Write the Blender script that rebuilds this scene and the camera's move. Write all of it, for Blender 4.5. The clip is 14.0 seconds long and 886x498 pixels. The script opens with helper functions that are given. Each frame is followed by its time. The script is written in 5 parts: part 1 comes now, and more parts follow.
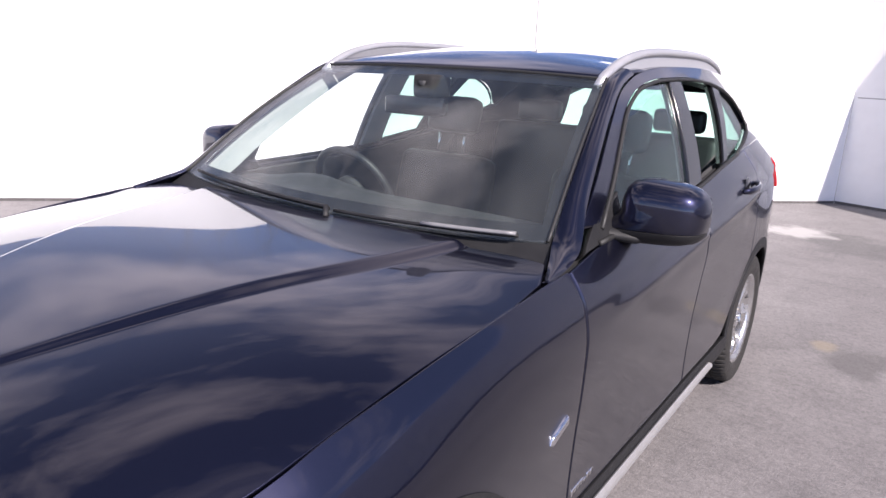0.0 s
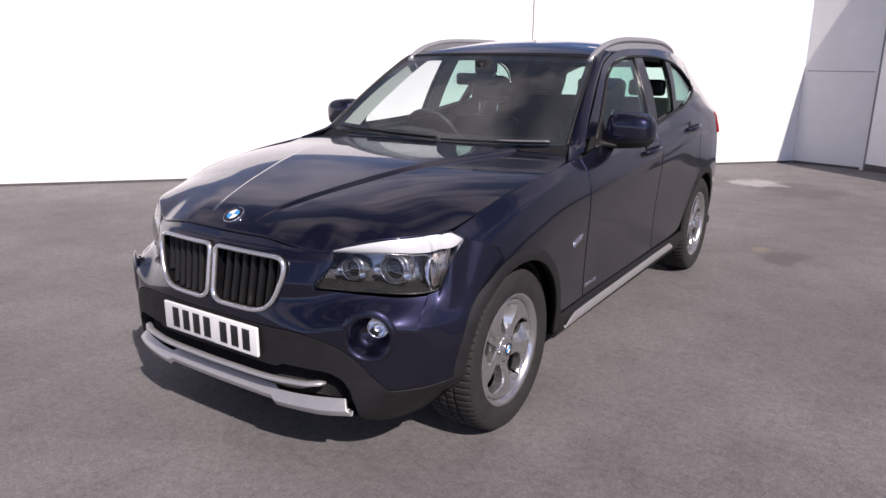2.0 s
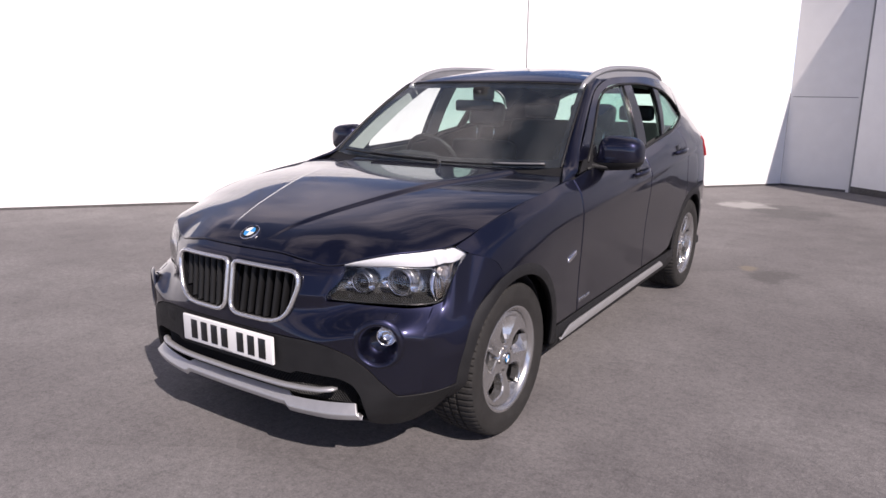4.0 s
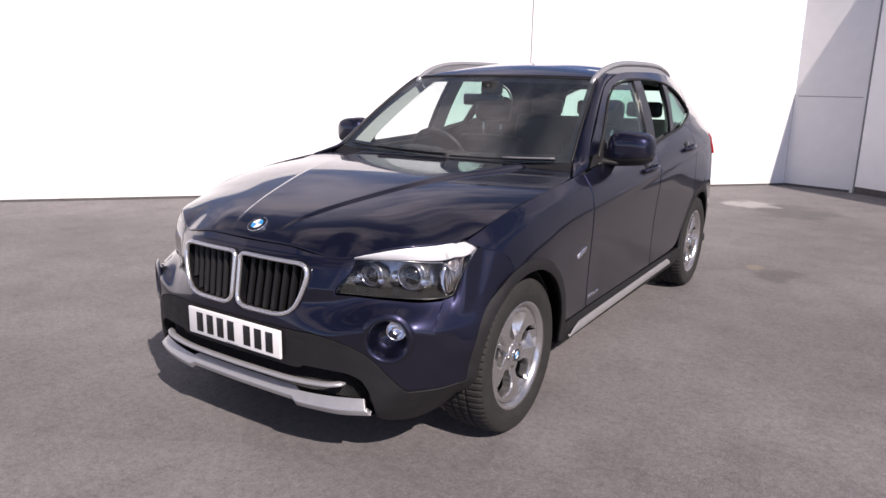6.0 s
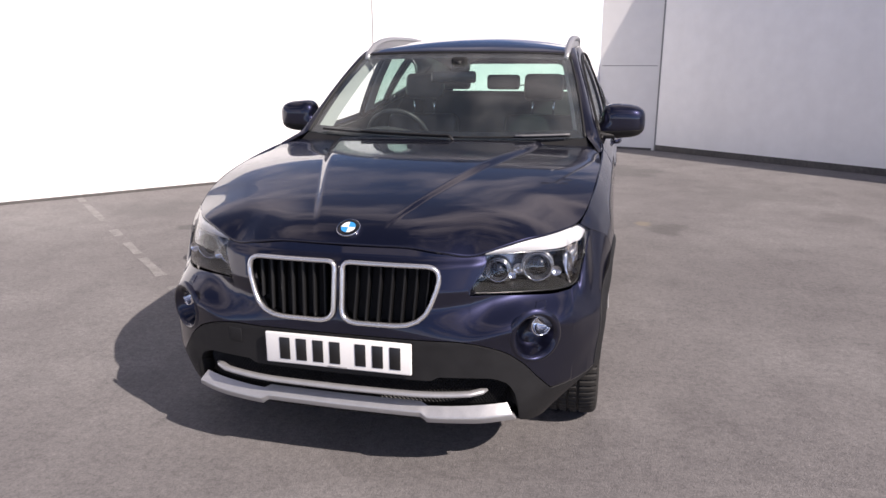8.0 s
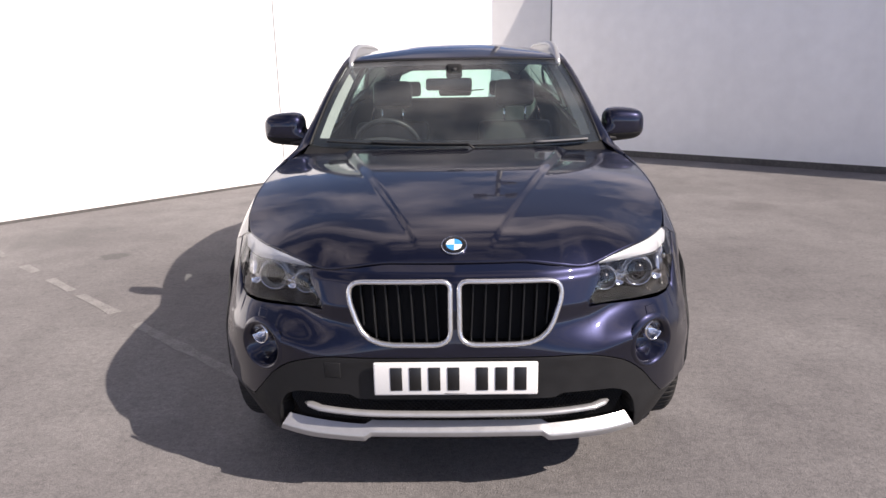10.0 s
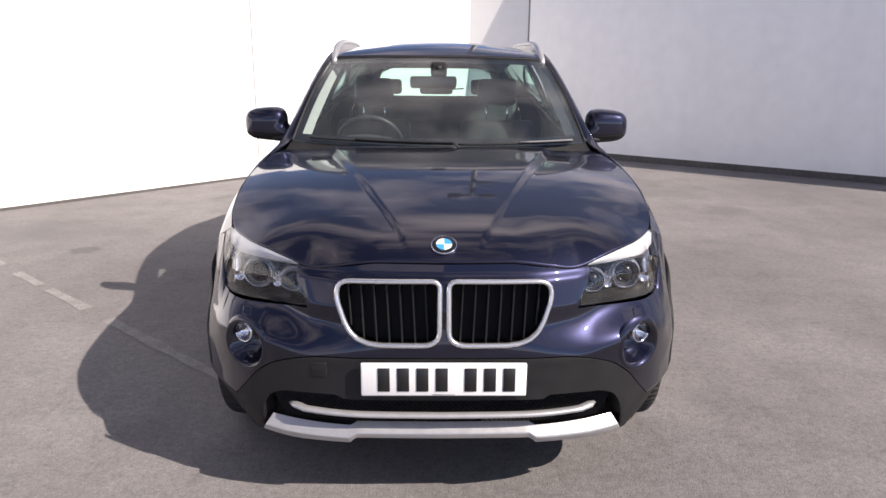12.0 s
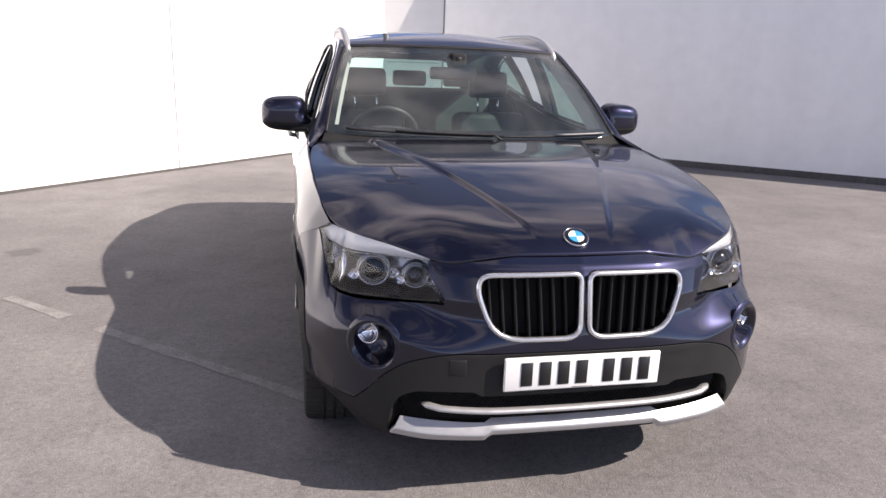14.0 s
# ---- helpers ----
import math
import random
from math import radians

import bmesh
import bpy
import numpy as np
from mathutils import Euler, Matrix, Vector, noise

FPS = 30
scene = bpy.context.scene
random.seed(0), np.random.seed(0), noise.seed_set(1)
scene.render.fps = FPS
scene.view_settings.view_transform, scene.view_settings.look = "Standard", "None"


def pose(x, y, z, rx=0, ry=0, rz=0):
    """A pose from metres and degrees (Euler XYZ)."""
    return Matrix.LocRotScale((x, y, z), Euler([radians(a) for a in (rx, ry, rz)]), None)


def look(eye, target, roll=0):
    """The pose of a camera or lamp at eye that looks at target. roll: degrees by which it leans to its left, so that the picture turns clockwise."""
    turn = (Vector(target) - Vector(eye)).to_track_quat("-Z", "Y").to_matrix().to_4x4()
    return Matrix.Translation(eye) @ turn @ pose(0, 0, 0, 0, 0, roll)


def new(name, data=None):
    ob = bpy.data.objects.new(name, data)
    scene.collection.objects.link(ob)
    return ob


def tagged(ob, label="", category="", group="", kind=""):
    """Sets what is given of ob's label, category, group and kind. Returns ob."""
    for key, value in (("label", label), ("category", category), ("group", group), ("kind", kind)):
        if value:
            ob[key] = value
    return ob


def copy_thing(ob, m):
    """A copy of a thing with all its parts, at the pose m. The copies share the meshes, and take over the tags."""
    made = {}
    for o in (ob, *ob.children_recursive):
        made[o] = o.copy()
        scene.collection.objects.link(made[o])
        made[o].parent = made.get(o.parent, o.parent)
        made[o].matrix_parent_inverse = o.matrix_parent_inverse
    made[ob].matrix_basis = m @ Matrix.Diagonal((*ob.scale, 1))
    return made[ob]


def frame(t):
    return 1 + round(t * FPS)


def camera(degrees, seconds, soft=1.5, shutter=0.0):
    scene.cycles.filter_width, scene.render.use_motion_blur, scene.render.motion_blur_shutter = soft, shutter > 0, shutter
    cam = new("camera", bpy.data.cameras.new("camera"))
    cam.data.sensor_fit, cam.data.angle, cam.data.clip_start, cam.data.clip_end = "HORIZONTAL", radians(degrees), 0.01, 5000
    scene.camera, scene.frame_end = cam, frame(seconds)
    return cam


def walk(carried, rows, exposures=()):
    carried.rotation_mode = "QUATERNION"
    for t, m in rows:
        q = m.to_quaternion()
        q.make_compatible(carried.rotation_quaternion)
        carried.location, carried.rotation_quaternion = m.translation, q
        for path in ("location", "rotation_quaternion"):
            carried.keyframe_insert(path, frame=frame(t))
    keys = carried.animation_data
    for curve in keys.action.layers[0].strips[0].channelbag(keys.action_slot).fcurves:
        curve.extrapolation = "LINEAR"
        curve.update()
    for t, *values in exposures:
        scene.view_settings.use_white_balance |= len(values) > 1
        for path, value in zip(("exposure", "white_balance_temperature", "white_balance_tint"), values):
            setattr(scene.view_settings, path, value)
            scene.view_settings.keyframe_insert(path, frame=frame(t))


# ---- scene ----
cam = camera(65.1, 14.0)
PATH = [
    (0, (1.468, -0.061, 1.479), (0.366, 1.529, 0.972), 2.8),
    (0.5, (1.668, -0.52, 1.505), (0.549, 1.053, 0.991), 2.4),
    (1, (1.79, -0.941, 1.472), (0.702, 0.668, 0.993), 1.2),
    (1.5, (1.949, -1.266, 1.436), (0.847, 0.332, 0.955), 0.8),
    (2, (2.062, -1.515, 1.436), (0.978, 0.082, 0.915), 0.5),
    (2.5, (2.126, -1.679, 1.442), (1.062, -0.054, 0.968), 0.8),
    (3, (2.138, -1.689, 1.444), (1.063, -0.065, 0.992), 0.7),
    (5.5, (2.124, -1.676, 1.446), (1.042, -0.058, 0.988), 0.3),
    (6, (2.08, -1.679, 1.422), (1.002, -0.058, 0.962), 1.0),
    (6.5, (1.883, -1.786, 1.41), (0.926, -0.1, 0.921), 0.8),
    (7, (1.603, -1.865, 1.417), (0.784, -0.115, 0.901), 0.1),
    (7.5, (1.245, -1.887, 1.42), (0.549, -0.095, 0.87), -1.3),
    (8, (0.876, -2.027, 1.43), (0.408, -0.154, 0.907), -0.1),
    (8.5, (0.546, -2.084, 1.439), (0.258, -0.176, 0.913), 0.4),
    (8.7, (0.436, -2.061, 1.433), (0.188, -0.144, 0.921), -0.3),
    (10.8, (-0.015, -2.031, 1.445), (-0.028, -0.097, 0.935), 0.1),
    (11, (-0.017, -2.028, 1.443), (-0.025, -0.094, 0.934), 0.2),
    (11.5, (-0.015, -2.022, 1.44), (-0.012, -0.089, 0.93), -0.0),
    (12, (-0.02, -2.014, 1.438), (-0.001, -0.081, 0.924), 0.5),
    (12.5, (-0.061, -1.997, 1.431), (-0.022, -0.065, 0.913), 1.8),
    (13, (-0.299, -2.019, 1.404), (-0.148, -0.092, 0.891), 1.9),
    (13.5, (-0.58, -2.012, 1.41), (-0.296, -0.101, 0.895), 3.0),
    (14, (-0.849, -1.897, 1.414), (-0.458, -0.008, 0.888), 2.1),
]
EXPOSURES = [
    (0.0, 1.22, 6500, 20), (0.5, 0.88, 6550, 20), (1.0, 0.52, 6600, 20), (1.5, 0.38, 6650, 20), (2.5, 0.42, 6700, 20), (6.0, 0.56, 6800, 20),
    (7.0, 0.63, 6850, 18), (8.5, 0.73, 6900, 17), (11.0, 0.90, 7000, 15), (14.0, 1.05, 7000, 15),
]
walk(cam, [(t, look(eye, target, roll)) for t, eye, target, roll in PATH], EXPOSURES)

import functools

# ---- light ----
SUN_FROM = Vector((1.07, -0.557, 1.03)).normalized()
sun_data = bpy.data.lights.new("sun", "SUN")
sun_data.energy, sun_data.angle, sun_data.color = 4.25, radians(0.55), (1.0, 0.95, 0.88)
sun = new("sun", sun_data)
sun.matrix_world = look(SUN_FROM * 60, (0, 0, 0))

world = bpy.data.worlds.new("sky")
scene.world = world
world.use_nodes = True
wt = world.node_tree
wt.nodes.clear()
w_out = wt.nodes.new("ShaderNodeOutputWorld")
w_bg = wt.nodes.new("ShaderNodeBackground")
w_sky = wt.nodes.new("ShaderNodeTexSky")
w_sky.sky_type, w_sky.sun_disc = "NISHITA", False
w_sky.dust_density, w_sky.air_density = 0.1, 0.27
w_sky.sun_elevation = math.asin(SUN_FROM.z)
w_sky.sun_rotation = math.atan2(SUN_FROM.x, SUN_FROM.y)
w_co = wt.nodes.new("ShaderNodeTexCoord")
w_map = wt.nodes.new("ShaderNodeMapping")
w_map.inputs["Scale"].default_value = (1.0, 1.0, 2.4)
w_map.inputs["Location"].default_value = (-9.4, 8.3, 15.0)
w_noise = wt.nodes.new("ShaderNodeTexNoise")
w_noise.inputs["Scale"].default_value = 2.3
w_noise.inputs["Detail"].default_value = 5
w_noise.inputs["Roughness"].default_value = 0.58
w_ramp = wt.nodes.new("ShaderNodeValToRGB")
w_ramp.color_ramp.elements[0].position, w_ramp.color_ramp.elements[1].position = 0.46, 0.78
w_mix = wt.nodes.new("ShaderNodeMix")
w_mix.data_type = "RGBA"
w_mix.inputs[7].default_value = (5.6, 5.1, 5.3, 1)
wt.links.new(w_co.outputs["Generated"], w_map.inputs["Vector"])
wt.links.new(w_map.outputs[0], w_noise.inputs["Vector"])
wt.links.new(w_noise.outputs[0], w_ramp.inputs[0])
wt.links.new(w_ramp.outputs[0], w_mix.inputs[0])
wt.links.new(w_sky.outputs[0], w_mix.inputs[6])
wt.links.new(w_mix.outputs[2], w_bg.inputs[0])
w_bg.inputs[1].default_value = 0.148
wt.links.new(w_bg.outputs[0], w_out.inputs[0])


# ---- materials ----
def material(name, colour, rough=0.5, metal=0.0, coat=0.0, vary=0.0, scale=20.0, bump=0.0, bump_scale=200.0, spec=0.5):
    """A principled surface with two scales of colour variation and fine relief."""
    m = bpy.data.materials.new(name)
    m.use_nodes = True
    nt = m.node_tree
    b = nt.nodes["Principled BSDF"]
    b.inputs["Base Color"].default_value = (*colour, 1)
    b.inputs["Roughness"].default_value = rough
    b.inputs["Metallic"].default_value = metal
    b.inputs["Coat Weight"].default_value = coat
    b.inputs["Coat Roughness"].default_value = 0.02
    b.inputs["Specular IOR Level"].default_value = spec
    co = nt.nodes.new("ShaderNodeTexCoord")
    if vary:
        n1, n2 = nt.nodes.new("ShaderNodeTexNoise"), nt.nodes.new("ShaderNodeTexNoise")
        n1.inputs["Scale"].default_value, n2.inputs["Scale"].default_value = scale, scale * 9
        n1.inputs["Detail"].default_value = n2.inputs["Detail"].default_value = 5
        add = nt.nodes.new("ShaderNodeMath")
        add.operation = "ADD"
        rng = nt.nodes.new("ShaderNodeMapRange")
        rng.inputs[1].default_value, rng.inputs[2].default_value = 0.7, 1.3
        rng.inputs[3].default_value, rng.inputs[4].default_value = 1 - vary, 1 + vary
        mul = nt.nodes.new("ShaderNodeVectorMath")
        mul.operation = "SCALE"
        mul.inputs[0].default_value = colour
        nt.links.new(co.outputs["Object"], n1.inputs["Vector"])
        nt.links.new(co.outputs["Object"], n2.inputs["Vector"])
        nt.links.new(n1.outputs[0], add.inputs[0])
        nt.links.new(n2.outputs[0], add.inputs[1])
        nt.links.new(add.outputs[0], rng.inputs[0])
        nt.links.new(rng.outputs[0], mul.inputs["Scale"])
        nt.links.new(mul.outputs[0], b.inputs["Base Color"])
        rr = nt.nodes.new("ShaderNodeMapRange")
        rr.inputs[1].default_value, rr.inputs[2].default_value = 0.3, 0.7
        rr.inputs[3].default_value, rr.inputs[4].default_value = max(0.01, rough * 0.85), min(1, rough * 1.15)
        nt.links.new(n1.outputs[0], rr.inputs[0])
        nt.links.new(rr.outputs[0], b.inputs["Roughness"])
    if bump:
        n3, bp = nt.nodes.new("ShaderNodeTexNoise"), nt.nodes.new("ShaderNodeBump")
        n3.inputs["Scale"].default_value = bump_scale
        n3.inputs["Detail"].default_value = 3
        bp.inputs["Strength"].default_value = bump
        bp.inputs["Distance"].default_value = 0.002
        nt.links.new(co.outputs["Object"], n3.inputs["Vector"])
        nt.links.new(n3.outputs[0], bp.inputs["Height"])
        nt.links.new(bp.outputs[0], b.inputs["Normal"])
    return m


def glass(name, tint, gloss=0.03, ior=0.03, dust=0.0):
    """Thin glazing: tinted see-through with a reflection that grows towards grazing angles, and streaks of dust."""
    m = bpy.data.materials.new(name)
    m.use_nodes = True
    nt = m.node_tree
    nt.nodes.clear()
    out, mix = nt.nodes.new("ShaderNodeOutputMaterial"), nt.nodes.new("ShaderNodeMixShader")
    tr, gl, fr = nt.nodes.new("ShaderNodeBsdfTransparent"), nt.nodes.new("ShaderNodeBsdfGlossy"), nt.nodes.new("ShaderNodeLayerWeight")
    pw, ma = nt.nodes.new("ShaderNodeMath"), nt.nodes.new("ShaderNodeMath")
    pw.operation, ma.operation = "POWER", "MULTIPLY_ADD"
    tr.inputs[0].default_value = (*tint, 1)
    gl.inputs["Roughness"].default_value = gloss
    fr.inputs[0].default_value = 0.5
    pw.inputs[1].default_value = 4.5
    ma.inputs[1].default_value, ma.inputs[2].default_value = 0.9, ior
    nt.links.new(fr.outputs["Facing"], pw.inputs[0])
    nt.links.new(pw.outputs[0], ma.inputs[0])
    nt.links.new(ma.outputs[0], mix.inputs[0])
    nt.links.new(tr.outputs[0], mix.inputs[1])
    nt.links.new(gl.outputs[0], mix.inputs[2])
    last = mix
    if dust:
        co, mp, n1, rg = nt.nodes.new("ShaderNodeTexCoord"), nt.nodes.new("ShaderNodeMapping"), nt.nodes.new("ShaderNodeTexNoise"), nt.nodes.new("ShaderNodeMapRange")
        mp.inputs["Scale"].default_value = (5.5, 1.8, 1.8)
        n1.inputs["Scale"].default_value, n1.inputs["Detail"].default_value = 1.0, 4
        rg.inputs[1].default_value, rg.inputs[2].default_value = 0.38, 0.72
        rg.inputs[3].default_value, rg.inputs[4].default_value = dust * 0.55, dust * 2.0
        df, last = nt.nodes.new("ShaderNodeBsdfDiffuse"), nt.nodes.new("ShaderNodeMixShader")
        df.inputs[0].default_value = (0.55, 0.55, 0.54, 1)
        nt.links.new(co.outputs["Object"], mp.inputs[0])
        nt.links.new(mp.outputs[0], n1.inputs[0])
        nt.links.new(n1.outputs[0], rg.inputs[0])
        nt.links.new(rg.outputs[0], last.inputs[0])
        nt.links.new(mix.outputs[0], last.inputs[1])
        nt.links.new(df.outputs[0], last.inputs[2])
    nt.links.new(last.outputs[0], out.inputs[0])
    return m


PAINT = material("blue metallic paint", (0.0120, 0.0130, 0.0300), 0.36, 0.85, 1.0, 0.14, 900.0, spec=0.1)
PAINT.node_tree.nodes["Principled BSDF"].inputs["Coat IOR"].default_value = 1.52
BLACK_PLASTIC = material("grained black plastic", (0.011, 0.011, 0.012), 0.58, 0, 0, 0.15, 14.0, 0.25, 900.0, spec=0.33)
GLOSS_BLACK = material("gloss black trim", (0.008, 0.008, 0.009), 0.12, 0, 0.3)
SEAL = material("black rubber seal", (0.012, 0.012, 0.012), 0.6, 0, 0, 0.1, 30.0)
SLAT = material("dark grille slat", (0.0045, 0.0045, 0.005), 0.45, spec=0.3)
# near-black for hidden parts, and for shade painted behind grilles and intake
DEEP_BLACK = material("near-black parts and cavity shade", (0.006, 0.006, 0.007), 0.85)
SATIN = material("satin silver trim", (0.45, 0.45, 0.458), 0.36, 0.60, 0, 0.06, 25.0)
RIM_CHROME = material("satin chrome grille frame", (0.66, 0.66, 0.67), 0.22, 0.85)
CHROME = material("bright chrome", (0.78, 0.78, 0.80), 0.10, 1.0)
ALLOY = material("silver alloy", (0.52, 0.515, 0.515), 0.25, 0.90, 0.3, 0.06, 12.0)
RUBBER = material("tyre rubber", (0.021, 0.0200, 0.0192), 0.75, 0, 0, 0.25, 22.0, 0.3, 500.0, spec=0.35)
# barrel alloy darkened for the shade inside the wheel, with some brake dust
SHADED_ALLOY = material("alloy darkened for shade and dust", (0.10, 0.095, 0.09), 0.55, 0.6, 0, 0.3, 15.0)
STEEL = material("brake disc steel", (0.22, 0.21, 0.20), 0.4, 0.9, 0, 0.15, 30.0)
LAMP_SILVER = material("silvered lamp trim", (0.72, 0.72, 0.73), 0.30, 0.15)
LAMP_DARK = material("grey silvered lamp housing", (0.42, 0.42, 0.425), 0.22, 0.85)
SMOKE = material("smoked grey lamp plastic", (0.022, 0.0225, 0.022), 0.22, 0.1)
LAMP_AMBER = material("pale amber lamp reflector", (0.42, 0.37, 0.34), 0.2, 0.75)
RED_LENS = material("red tail lamp", (0.35, 0.01, 0.015), 0.12, 0, 0.6)
WHITE_PLATE = material("white number plate", (0.78, 0.78, 0.77), 0.35, 0, 0.2, 0.03, 30.0)
INK = material("black plate ink", (0.010, 0.010, 0.011), 0.4)
GREY_INK = material("grey small print", (0.28, 0.28, 0.29), 0.5)
BADGE_BLUE = material("badge blue enamel", (0.03, 0.27, 0.60), 0.2, 0, 0.6)
BADGE_WHITE = material("badge white enamel", (0.80, 0.80, 0.80), 0.2, 0, 0.6)
DASH = material("dark dashboard plastic", (0.030, 0.030, 0.031), 0.65, 0, 0, 0.15, 10.0, 0.3, 600.0)
SEAT = material("black seat leather", (0.018, 0.018, 0.020), 0.5, 0, 0, 0.2, 12.0, 0.3, 300.0)
LINER = material("grey headliner cloth", (0.36, 0.36, 0.355), 0.9, 0, 0, 0.1, 40.0)
PILLAR_TRIM = material("light grey pillar trim", (0.40, 0.40, 0.39), 0.7, 0, 0, 0.06, 30.0)
# passenger side arm painted paler, in place of sun on its top face
LIT_ARM = material("wiper arm lightened for sun", (0.16, 0.16, 0.165), 0.38, 0, 0, 0.1, 40.0)
DOOR_CARD = material("dark door card", (0.035, 0.035, 0.036), 0.7, 0, 0, 0.15, 10.0)
MIRROR = material("mirror glass", (0.85, 0.86, 0.87), 0.01, 1.0)
WINDSCREEN = glass("windscreen glass", (0.93, 0.975, 0.965), 0.012, 0.06, 0.019)
SIDE_GLASS = glass("side window glass", (0.74, 0.89, 0.84), 0.012, 0.035)
CLEAR = glass("clear lamp lens", (0.97, 0.975, 0.98), 0.015, 0.025)


# ---- helpers of the build ----
def smooth(a, b, x):
    """An eased step from 0 at a to 1 at b."""
    k = min(1.0, max(0.0, (x - a) / (b - a)))
    return k * k * (3 - 2 * k)


def curve1(xs, ys):
    """A smooth curve through the knots, with no overshoot."""
    n = len(xs)
    d = [(ys[k + 1] - ys[k]) / (xs[k + 1] - xs[k]) for k in range(n - 1)]
    m = [d[0]] + [0 if d[k - 1] * d[k] <= 0 else 2 * d[k - 1] * d[k] / (d[k - 1] + d[k]) for k in range(1, n - 1)] + [d[-1]]

    def f(x):
        if x <= xs[0]:
            return ys[0] + m[0] * (x - xs[0])
        if x >= xs[-1]:
            return ys[-1] + m[-1] * (x - xs[-1])
        k = 0
        while x > xs[k + 1]:
            k += 1
        h = xs[k + 1] - xs[k]
        t = (x - xs[k]) / h
        return ((1 + 2 * t) * (1 - t) ** 2 * ys[k] + t * (1 - t) ** 2 * h * m[k]
                + t * t * (3 - 2 * t) * ys[k + 1] + t * t * (t - 1) * h * m[k + 1])
    return f


def knots(pts):
    """A smooth curve through points of any dimension, over 0..1, one step a point."""
    n = len(pts) - 1
    fs = [curve1([k / n for k in range(n + 1)], [p[c] for p in pts]) for c in range(len(pts[0]))]
    return lambda s: tuple(f(s) for f in fs)


def part(name, bm, mat, parent=None, label="", smoothed=True):
    """Links a bmesh as one mesh object, under its thing or part."""
    me = bpy.data.meshes.new(name)
    for f in bm.faces:
        f.smooth = smoothed
    bm.to_mesh(me)
    bm.free()
    me.materials.append(mat)
    ob = new(name, me)
    if parent is not None:
        ob.parent = parent
        if parent.type == "EMPTY":
            ob.matrix_parent_inverse = Matrix.Translation(-BASE)
    if label:
        tagged(ob, label)
    return ob


BASE = Vector((0, 2.15, 0))
CENTRE = Vector((0, 2.2, 0.75))


def steps(n, edge):
    return [0.0, edge, edge * 1.8] + [edge * 1.8 + (1 - 3.6 * edge) * k / n for k in range(1, n)] + [1 - edge * 1.8, 1 - edge, 1.0]


def sheet(f, ns, nt, thick=0.012, edge=0.006, roll=0.0025, cut=None, away=None, bm=None):
    """A panel: the surface f(s, t) over 0..1 squared, with rolled edges and a thickness inwards."""
    bm = bm or bmesh.new()
    S, T = steps(ns, edge), steps(nt, edge)
    P = [[Vector(f(a, b)) for b in T] for a in S]
    ni, nj = len(S), len(T)

    def nrm(i, j):
        u = P[min(ni - 1, i + 1)][j] - P[max(0, i - 1)][j]
        v = P[i][min(nj - 1, j + 1)] - P[i][max(0, j - 1)]
        n = u.cross(v)
        if n.length < 1e-10:
            n = P[ni // 2][nj // 2] - CENTRE
        return n.normalized()
    mid = P[ni // 2][nj // 2]
    out = away if away is not None else mid - CENTRE
    flip = nrm(ni // 2, nj // 2).dot(out) < 0
    sg = -1 if flip else 1
    O = [[None] * nj for _ in range(ni)]
    I = [[None] * nj for _ in range(ni)]
    for a in range(ni):
        for b in range(nj):
            n = nrm(a, b) * sg
            border = a in (0, ni - 1) or b in (0, nj - 1)
            O[a][b] = bm.verts.new(P[a][b] - n * (roll if border else 0))
            I[a][b] = bm.verts.new(P[a][b] - n * (thick + (roll if border else 0)))

    def face(*v):
        v = list(dict.fromkeys(v))
        if len(v) > 2:
            try:
                bm.faces.new(v[::-1] if flip else v)
            except ValueError:
                pass
    for a in range(ni - 1):
        for b in range(nj - 1):
            if cut and cut((P[a][b] + P[a + 1][b + 1]) / 2):
                continue
            face(O[a][b], O[a + 1][b], O[a + 1][b + 1], O[a][b + 1])
            face(I[a][b + 1], I[a + 1][b + 1], I[a + 1][b], I[a][b])
    for a in range(ni - 1):
        face(O[a + 1][0], O[a][0], I[a][0], I[a + 1][0])
        face(O[a][nj - 1], O[a + 1][nj - 1], I[a + 1][nj - 1], I[a][nj - 1])
    for b in range(nj - 1):
        face(O[0][b], O[0][b + 1], I[0][b + 1], I[0][b])
        face(O[ni - 1][b + 1], O[ni - 1][b], I[ni - 1][b], I[ni - 1][b + 1])
    loose = [v for v in bm.verts if not v.link_faces]
    bmesh.ops.delete(bm, geom=loose, context="VERTS")
    bmesh.ops.remove_doubles(bm, verts=bm.verts, dist=0.00005)
    return bm


def between(lower, upper, surf):
    """The ruled panel between two lines of the surface's own plane, mapped onto the surface."""
    lo, up = knots(lower), knots(upper)

    def f(a, b):
        p, q = lo(a), up(a)
        return surf(*[p[k] + (q[k] - p[k]) * b for k in range(len(p))])
    return f


